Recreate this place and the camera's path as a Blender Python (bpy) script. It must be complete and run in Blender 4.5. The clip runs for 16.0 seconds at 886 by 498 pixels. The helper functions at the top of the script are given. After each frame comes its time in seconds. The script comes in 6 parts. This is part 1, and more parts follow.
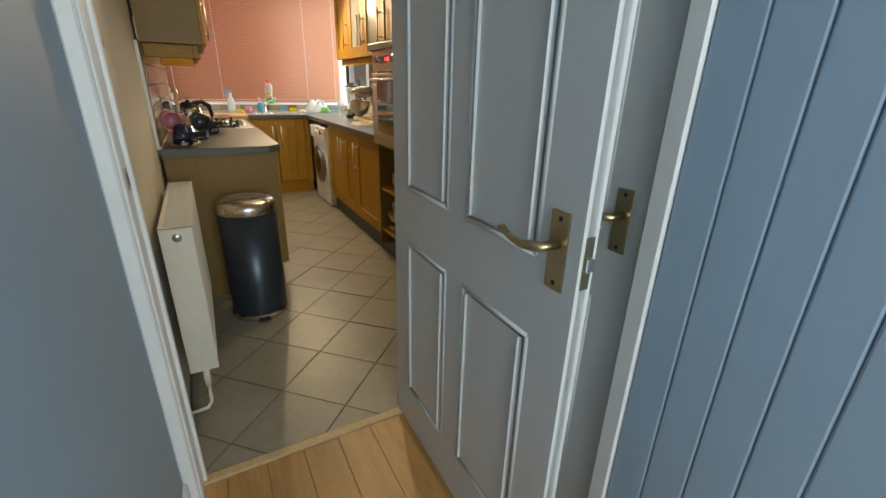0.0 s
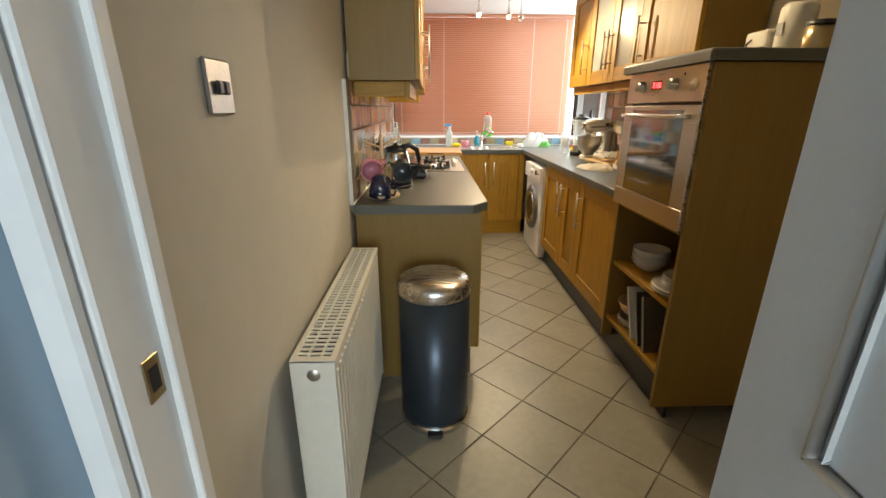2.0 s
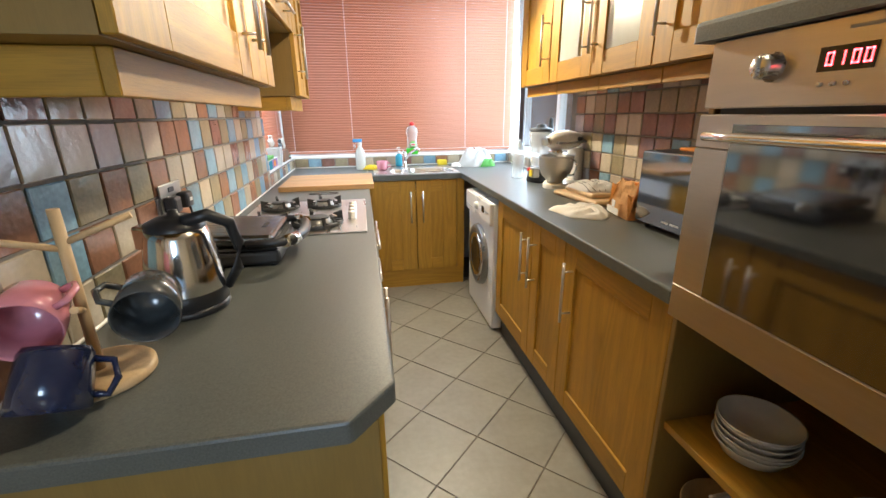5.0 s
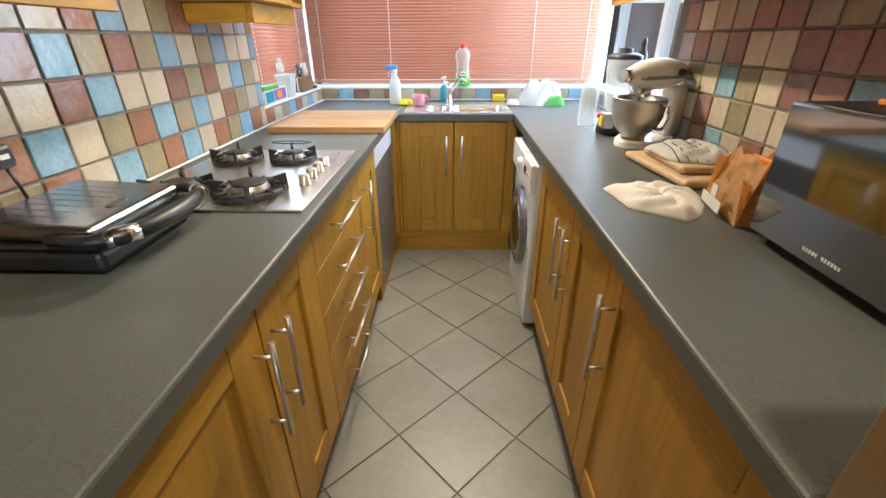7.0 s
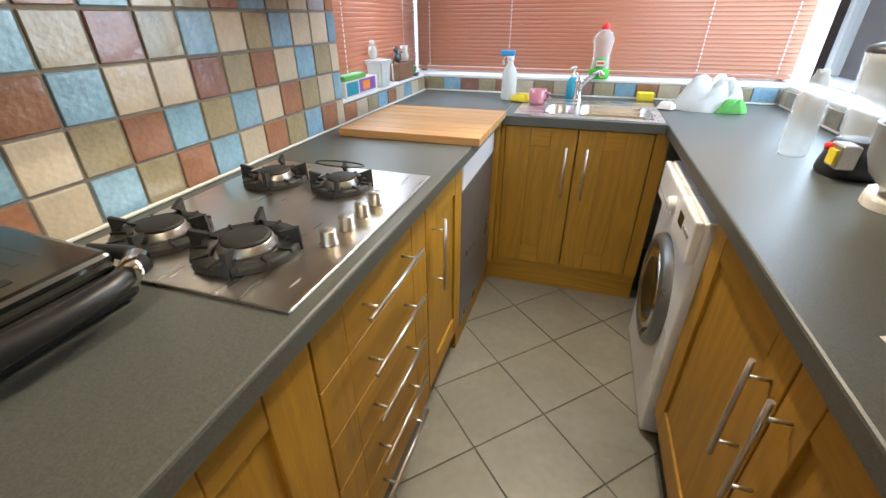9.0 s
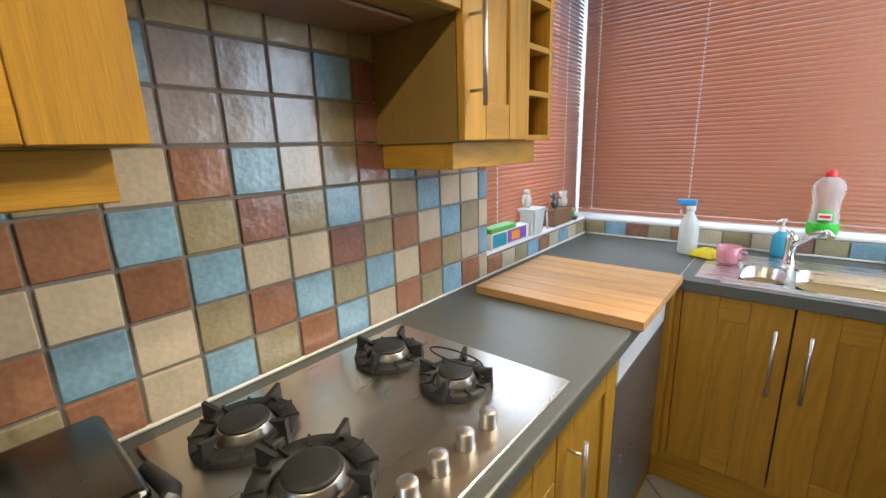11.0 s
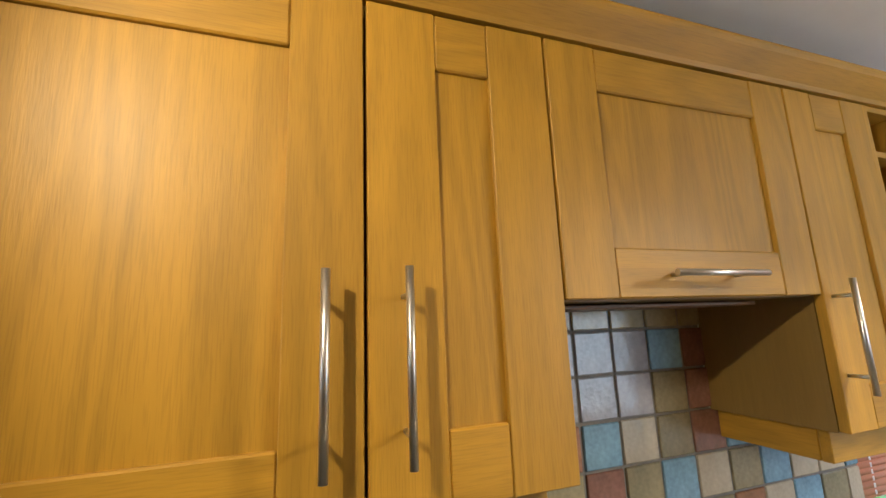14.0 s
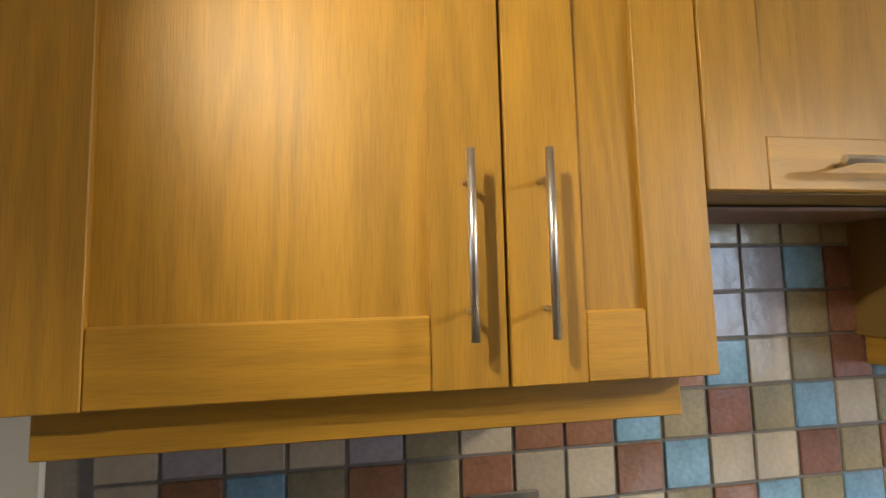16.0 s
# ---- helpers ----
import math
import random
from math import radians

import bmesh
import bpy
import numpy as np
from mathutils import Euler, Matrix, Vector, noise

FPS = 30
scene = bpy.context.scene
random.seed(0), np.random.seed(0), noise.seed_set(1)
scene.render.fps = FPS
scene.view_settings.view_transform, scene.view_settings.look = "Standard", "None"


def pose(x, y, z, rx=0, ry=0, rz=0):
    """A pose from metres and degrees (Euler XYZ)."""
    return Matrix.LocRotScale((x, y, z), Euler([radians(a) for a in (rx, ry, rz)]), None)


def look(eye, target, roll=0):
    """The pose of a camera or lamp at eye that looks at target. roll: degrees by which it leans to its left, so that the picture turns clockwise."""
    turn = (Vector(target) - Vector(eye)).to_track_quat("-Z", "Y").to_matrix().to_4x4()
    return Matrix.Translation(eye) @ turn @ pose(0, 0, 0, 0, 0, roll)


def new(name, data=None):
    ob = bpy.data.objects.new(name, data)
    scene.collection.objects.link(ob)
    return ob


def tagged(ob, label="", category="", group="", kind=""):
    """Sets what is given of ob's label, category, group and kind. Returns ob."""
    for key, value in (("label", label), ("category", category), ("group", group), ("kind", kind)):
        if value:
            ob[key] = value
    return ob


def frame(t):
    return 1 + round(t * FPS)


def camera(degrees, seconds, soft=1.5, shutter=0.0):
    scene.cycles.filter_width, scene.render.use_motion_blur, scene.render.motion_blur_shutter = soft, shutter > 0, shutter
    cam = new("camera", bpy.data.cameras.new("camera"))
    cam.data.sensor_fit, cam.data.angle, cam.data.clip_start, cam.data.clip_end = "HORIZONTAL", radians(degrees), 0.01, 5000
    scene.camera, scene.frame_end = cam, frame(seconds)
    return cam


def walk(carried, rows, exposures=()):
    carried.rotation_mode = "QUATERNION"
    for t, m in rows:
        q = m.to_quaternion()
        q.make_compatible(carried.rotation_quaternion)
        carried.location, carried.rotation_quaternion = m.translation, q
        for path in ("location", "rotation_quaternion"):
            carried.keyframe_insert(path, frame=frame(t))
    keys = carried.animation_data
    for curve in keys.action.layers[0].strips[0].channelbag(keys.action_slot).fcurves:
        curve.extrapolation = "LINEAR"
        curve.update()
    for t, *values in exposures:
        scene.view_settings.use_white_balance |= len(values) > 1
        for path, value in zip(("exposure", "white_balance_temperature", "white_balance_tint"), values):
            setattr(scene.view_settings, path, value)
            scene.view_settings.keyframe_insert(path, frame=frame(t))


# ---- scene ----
cam = camera(93.2, 16.0)
PATH = [
    (0, (0.211, -0.441, 1.274), (1.132, 1.181, 0.552), 1.5),
    (0.5, (0.301, -0.304, 1.281), (0.793, 1.473, 0.506), 1.4),
    (1, (0.369, -0.104, 1.308), (0.514, 1.749, 0.568), 1.3),
    (1.5, (0.357, 0.154, 1.318), (0.39, 2.035, 0.64), 0.6),
    (2, (0.349, 0.411, 1.334), (0.407, 2.307, 0.7), 0.1),
    (2.5, (0.397, 0.678, 1.341), (0.51, 2.583, 0.744), -0.3),
    (3, (0.446, 0.906, 1.355), (0.66, 2.812, 0.788), -0.4),
    (3.5, (0.478, 1.174, 1.358), (0.794, 3.071, 0.807), -0.5),
    (4, (0.481, 1.374, 1.374), (0.869, 3.259, 0.83), -0.7),
    (4.2, (0.494, 1.441, 1.369), (0.9, 3.321, 0.822), -0.7),
    (6.3, (0.850, 2.145, 1.339), (0.941, 3.975, 0.537), -0.6),
    (6.5, (0.900, 2.198, 1.333), (0.947, 4.016, 0.501), -0.5),
    (7, (0.988, 2.309, 1.330), (0.932, 4.096, 0.433), -0.3),
    (7.5, (1.020, 2.395, 1.312), (0.867, 4.147, 0.361), -0.1),
    (8, (0.999, 2.564, 1.292), (0.741, 4.283, 0.303), -0.2),
    (8.2, (0.993, 2.634, 1.301), (0.686, 4.340, 0.303), -0.3),
    (10.3, (0.938, 3.152, 1.379), (-0.058, 4.725, 0.648), -0.9),
    (10.5, (0.931, 3.163, 1.396), (-0.14, 4.717, 0.733), -1.2),
    (11, (0.909, 3.176, 1.44), (-0.336, 4.668, 0.968), -1.8),
    (11.5, (0.894, 3.167, 1.48), (-0.515, 4.559, 1.203), -2.2),
    (12, (0.898, 3.155, 1.566), (-0.639, 4.431, 1.466), -2.2),
    (12.5, (0.897, 3.13, 1.62), (-0.739, 4.28, 1.682), -2.1),
    (13, (0.893, 3.076, 1.664), (-0.828, 4.077, 1.857), -2.2),
    (13.5, (0.891, 3.009, 1.69), (-0.904, 3.838, 1.993), -2.4),
    (14, (0.887, 2.953, 1.696), (-0.973, 3.592, 2.055), -2.2),
    (14.5, (0.889, 2.906, 1.699), (-1.022, 3.356, 2.082), -1.7),
    (15, (0.891, 2.884, 1.695), (-1.053, 3.186, 2.056), -1.4),
    (15.5, (0.878, 2.87, 1.668), (-1.087, 3.129, 1.939), -1.7),
    (16, (0.872, 2.867, 1.599), (-1.101, 3.152, 1.756), -1.3),
]
EXPOSURES = [(t, stops, kelvin, 10) for t, stops, kelvin in (
    (0.0, 0.0, 7900), (1.0, 0.4, 7400), (1.5, 0.42, 7500), (2.0, 0.5, 7500), (2.5, 0.78, 6900), (4.2, 0.72, 6300), (6.3, 0.66, 5850), (8.2, 0.48, 5950),
    (10.5, 0.15, 6100), (12.0, 0.1, 6200), (14.0, -0.15, 6100), (16.0, -0.05, 5800))]
walk(cam, [(t, look(eye, target, roll)) for t, eye, target, roll in PATH], EXPOSURES)

# ---- light ----
world = bpy.data.worlds.new("sky")
scene.world = world
world.use_nodes = True
wn = world.node_tree.nodes
sky = wn.new("ShaderNodeTexSky")
sky.sky_type = "NISHITA"
sky.sun_disc = False
sky.sun_elevation, sky.sun_rotation = radians(40), radians(70)
wn["Background"].inputs["Strength"].default_value = 0.085
world.node_tree.links.new(sky.outputs[0], wn["Background"].inputs[0])


def lamp(name, kind, power, colour, m, size=0.1, size_y=None, blend=0.5, cone=60):
    d = bpy.data.lights.new(name, kind)
    d.energy, d.color = power, colour
    if kind == "AREA":
        d.shape, d.size, d.size_y = "RECTANGLE", size, size_y or size
    else:
        d.shadow_soft_size = size
    if kind == "SPOT":
        d.spot_size, d.spot_blend = radians(cone), blend
    ob = new(name, d)
    ob.matrix_basis = m
    return ob


DAY = (0.72, 0.87, 1.0)
WARM = (1.0, 0.84, 0.58)
lamp("back_window_light", "AREA", 25, DAY, look((0.97, 5.72, 1.68), (0.97, 0, 1.68)), 1.9, 1.25)
lamp("side_window_light", "AREA", 24, DAY, look((-0.2, 5.03, 1.68), (5, 5.03, 1.68)), 0.95, 1.25)
lamp("right_window_light", "AREA", 30, DAY, look((2.10, 5.02, 1.67), (-5, 4.6, 1.2)), 1.3, 1.28)
# stands in for daylight reaching the hall from behind; its window is invented
lamp("hall_window_light", "AREA", 42, (0.72, 0.87, 1.0), look((0.46, -2.36, 1.55), (0.46, 5, 1.3)), 0.8, 1.2)
SPOTS = [
    ((0.775, 4.44, 2.07), (0.46, 3.68, 0.93), 17, 76),
    ((1.035, 4.45, 2.06), (1.36, 3.20, 0.70), 66, 128),
    ((0.98, 2.44, 2.21), (0.34, 3.55, 1.85), 44, 104),
    # added lamp, not known to exist: brightens the near wall and floor
    ((1.20, 2.44, 2.21), (0.95, 1.78, 0.0), 30, 112),
]
for p, aim, watts, cone in SPOTS:
    lamp("spot_bulb_light", "SPOT", watts, WARM, look(p, aim), 0.016, cone=cone, blend=0.6)

# ---- materials ----


def mat(name, colour, rough=0.5, metal=0.0, vary=0.12, scale=8.0, bump=0.0, bscale=60.0, stretch=(1, 1, 1), colour2=None, coat=0.0, ior=0.0, rand=0.0):
    """A surface with variation at two scales, fine relief and, where asked, a shift from piece to piece."""
    m = bpy.data.materials.new(name)
    m.use_nodes = True
    n, l = m.node_tree.nodes, m.node_tree.links
    b = n["Principled BSDF"]
    co = n.new("ShaderNodeTexCoord")
    mp = n.new("ShaderNodeMapping")
    mp.inputs["Scale"].default_value = stretch
    l.new(co.outputs["Object"], mp.inputs[0])
    t1, t2 = n.new("ShaderNodeTexNoise"), n.new("ShaderNodeTexNoise")
    t1.inputs["Scale"].default_value, t2.inputs["Scale"].default_value = scale, scale * 6.5
    t1.inputs["Detail"].default_value, t2.inputs["Detail"].default_value = 4, 3
    l.new(mp.outputs[0], t1.inputs[0])
    l.new(mp.outputs[0], t2.inputs[0])
    mx = n.new("ShaderNodeMix")
    mx.data_type = "FLOAT"
    mx.inputs[0].default_value = 0.4
    l.new(t1.outputs[0], mx.inputs[2])
    l.new(t2.outputs[0], mx.inputs[3])
    rmp = n.new("ShaderNodeValToRGB")
    c = Vector(colour)
    c2 = Vector(colour2) if colour2 else c * (1 + vary)
    c1 = c * (1 - vary)
    rmp.color_ramp.elements[0].position, rmp.color_ramp.elements[1].position = 0.32, 0.68
    rmp.color_ramp.elements[0].color = (*c1, 1)
    rmp.color_ramp.elements[1].color = (*c2, 1)
    l.new(mx.outputs[0], rmp.inputs[0])
    out = rmp.outputs[0]
    if rand:
        info = n.new("ShaderNodeObjectInfo")
        hs = n.new("ShaderNodeHueSaturation")
        mr = n.new("ShaderNodeMapRange")
        mr.inputs[3].default_value, mr.inputs[4].default_value = 1 - rand, 1 + rand
        l.new(info.outputs["Random"], mr.inputs[0])
        l.new(mr.outputs[0], hs.inputs["Value"])
        l.new(out, hs.inputs["Color"])
        out = hs.outputs[0]
    l.new(out, b.inputs["Base Color"])
    b.inputs["Metallic"].default_value = metal
    rr = n.new("ShaderNodeMapRange")
    rr.inputs[3].default_value, rr.inputs[4].default_value = max(0.02, rough - 0.08), min(1, rough + 0.08)
    l.new(t1.outputs[0], rr.inputs[0])
    l.new(rr.outputs[0], b.inputs["Roughness"])
    if ior:
        b.inputs["IOR"].default_value = ior
    if coat:
        b.inputs["Coat Weight"].default_value = coat
        b.inputs["Coat Roughness"].default_value = 0.15
    if bump:
        t3 = n.new("ShaderNodeTexNoise")
        t3.inputs["Scale"].default_value = bscale
        t3.inputs["Detail"].default_value = 4
        l.new(mp.outputs[0], t3.inputs[0])
        bp = n.new("ShaderNodeBump")
        bp.inputs["Strength"].default_value = bump
        bp.inputs["Distance"].default_value = 0.004
        l.new(t3.outputs[0], bp.inputs["Height"])
        l.new(bp.outputs[0], b.inputs["Normal"])
    return m


def glass(name, colour=(1, 1, 1), rough=0.02, alpha=0.25):
    m = bpy.data.materials.new(name)
    m.use_nodes = True
    n, l = m.node_tree.nodes, m.node_tree.links
    b = n["Principled BSDF"]
    b.inputs["Base Color"].default_value = (*colour, 1)
    b.inputs["Roughness"].default_value = rough
    b.inputs["Alpha"].default_value = alpha
    return m


def through_light(name, colour, share, rough=0.5):
    """A thin sheet that lets part of the light through."""
    m = bpy.data.materials.new(name)
    m.use_nodes = True
    n, l = m.node_tree.nodes, m.node_tree.links
    b = n["Principled BSDF"]
    tx = n.new("ShaderNodeTexNoise")
    tx.inputs["Scale"].default_value = 3
    rp = n.new("ShaderNodeValToRGB")
    rp.color_ramp.elements[0].color = (*[c * 0.9 for c in colour], 1)
    rp.color_ramp.elements[1].color = (*[min(1, c * 1.1) for c in colour], 1)
    l.new(tx.outputs[0], rp.inputs[0])
    l.new(rp.outputs[0], b.inputs["Base Color"])
    b.inputs["Roughness"].default_value = rough
    tr = n.new("ShaderNodeBsdfTranslucent")
    l.new(rp.outputs[0], tr.inputs[0])
    ms = n.new("ShaderNodeMixShader")
    ms.inputs[0].default_value = share
    l.new(b.outputs[0], ms.inputs[1])
    l.new(tr.outputs[0], ms.inputs[2])
    l.new(ms.outputs[0], n["Material Output"].inputs[0])
    return m


def glow(name, colour, strength):
    m = bpy.data.materials.new(name)
    m.use_nodes = True
    b = m.node_tree.nodes["Principled BSDF"]
    b.inputs["Emission Color"].default_value = (*colour, 1)
    b.inputs["Emission Strength"].default_value = strength
    return m


def oak(name, stretch, along):
    """Satin lacquered oak: drifting tone, distorted growth rings and fine dark pores along the grain."""
    m = mat(name, OAK, 0.52, vary=0.10, scale=2.2, bump=0.10, bscale=46, stretch=stretch, rand=0.09)
    n, l = m.node_tree.nodes, m.node_tree.links
    b = n["Principled BSDF"]
    src = b.inputs["Base Color"].links[0].from_socket
    co, mp, info, add = n.new("ShaderNodeTexCoord"), n.new("ShaderNodeMapping"), n.new("ShaderNodeObjectInfo"), n.new("ShaderNodeVectorMath")
    l.new(co.outputs["Object"], add.inputs[0])
    mul = n.new("ShaderNodeMath")
    mul.operation = "MULTIPLY"
    mul.inputs[1].default_value = 7.0
    l.new(info.outputs["Random"], mul.inputs[0])
    l.new(mul.outputs[0], add.inputs[1])
    mp.inputs["Scale"].default_value = [0.10 if k == along else 1.0 for k in range(3)]
    l.new(add.outputs[0], mp.inputs[0])
    warp = n.new("ShaderNodeTexNoise")
    warp.inputs["Scale"].default_value, warp.inputs["Detail"].default_value = 5.0, 2
    l.new(mp.outputs[0], warp.inputs[0])
    ring = n.new("ShaderNodeMath")
    ring.operation = "MULTIPLY"
    ring.inputs[1].default_value = 95.0
    l.new(warp.outputs[0], ring.inputs[0])
    wave = n.new("ShaderNodeMath")
    wave.operation = "SINE"
    l.new(ring.outputs[0], wave.inputs[0])
    rp = n.new("ShaderNodeMapRange")
    rp.inputs[1].default_value, rp.inputs[2].default_value, rp.inputs[3].default_value, rp.inputs[4].default_value = -1, 1, 0.90, 1.05
    l.new(wave.outputs[0], rp.inputs[0])
    mq = n.new("ShaderNodeMapping")
    mq.inputs["Scale"].default_value = [9.0 if k == along else 230.0 for k in range(3)]
    l.new(add.outputs[0], mq.inputs[0])
    pore = n.new("ShaderNodeTexNoise")
    pore.inputs["Scale"].default_value, pore.inputs["Detail"].default_value = 2.2, 1
    l.new(mq.outputs[0], pore.inputs[0])
    pr = n.new("ShaderNodeMapRange")
    pr.inputs[1].default_value, pr.inputs[2].default_value, pr.inputs[3].default_value, pr.inputs[4].default_value = 0.36, 0.50, 0.90, 1.02
    l.new(pore.outputs[0], pr.inputs[0])
    both = n.new("ShaderNodeMath")
    both.operation = "MULTIPLY"
    l.new(rp.outputs[0], both.inputs[0])
    l.new(pr.outputs[0], both.inputs[1])
    hs = n.new("ShaderNodeHueSaturation")
    l.new(src, hs.inputs["Color"])
    l.new(both.outputs[0], hs.inputs["Value"])
    l.new(hs.outputs[0], b.inputs["Base Color"])
    return m


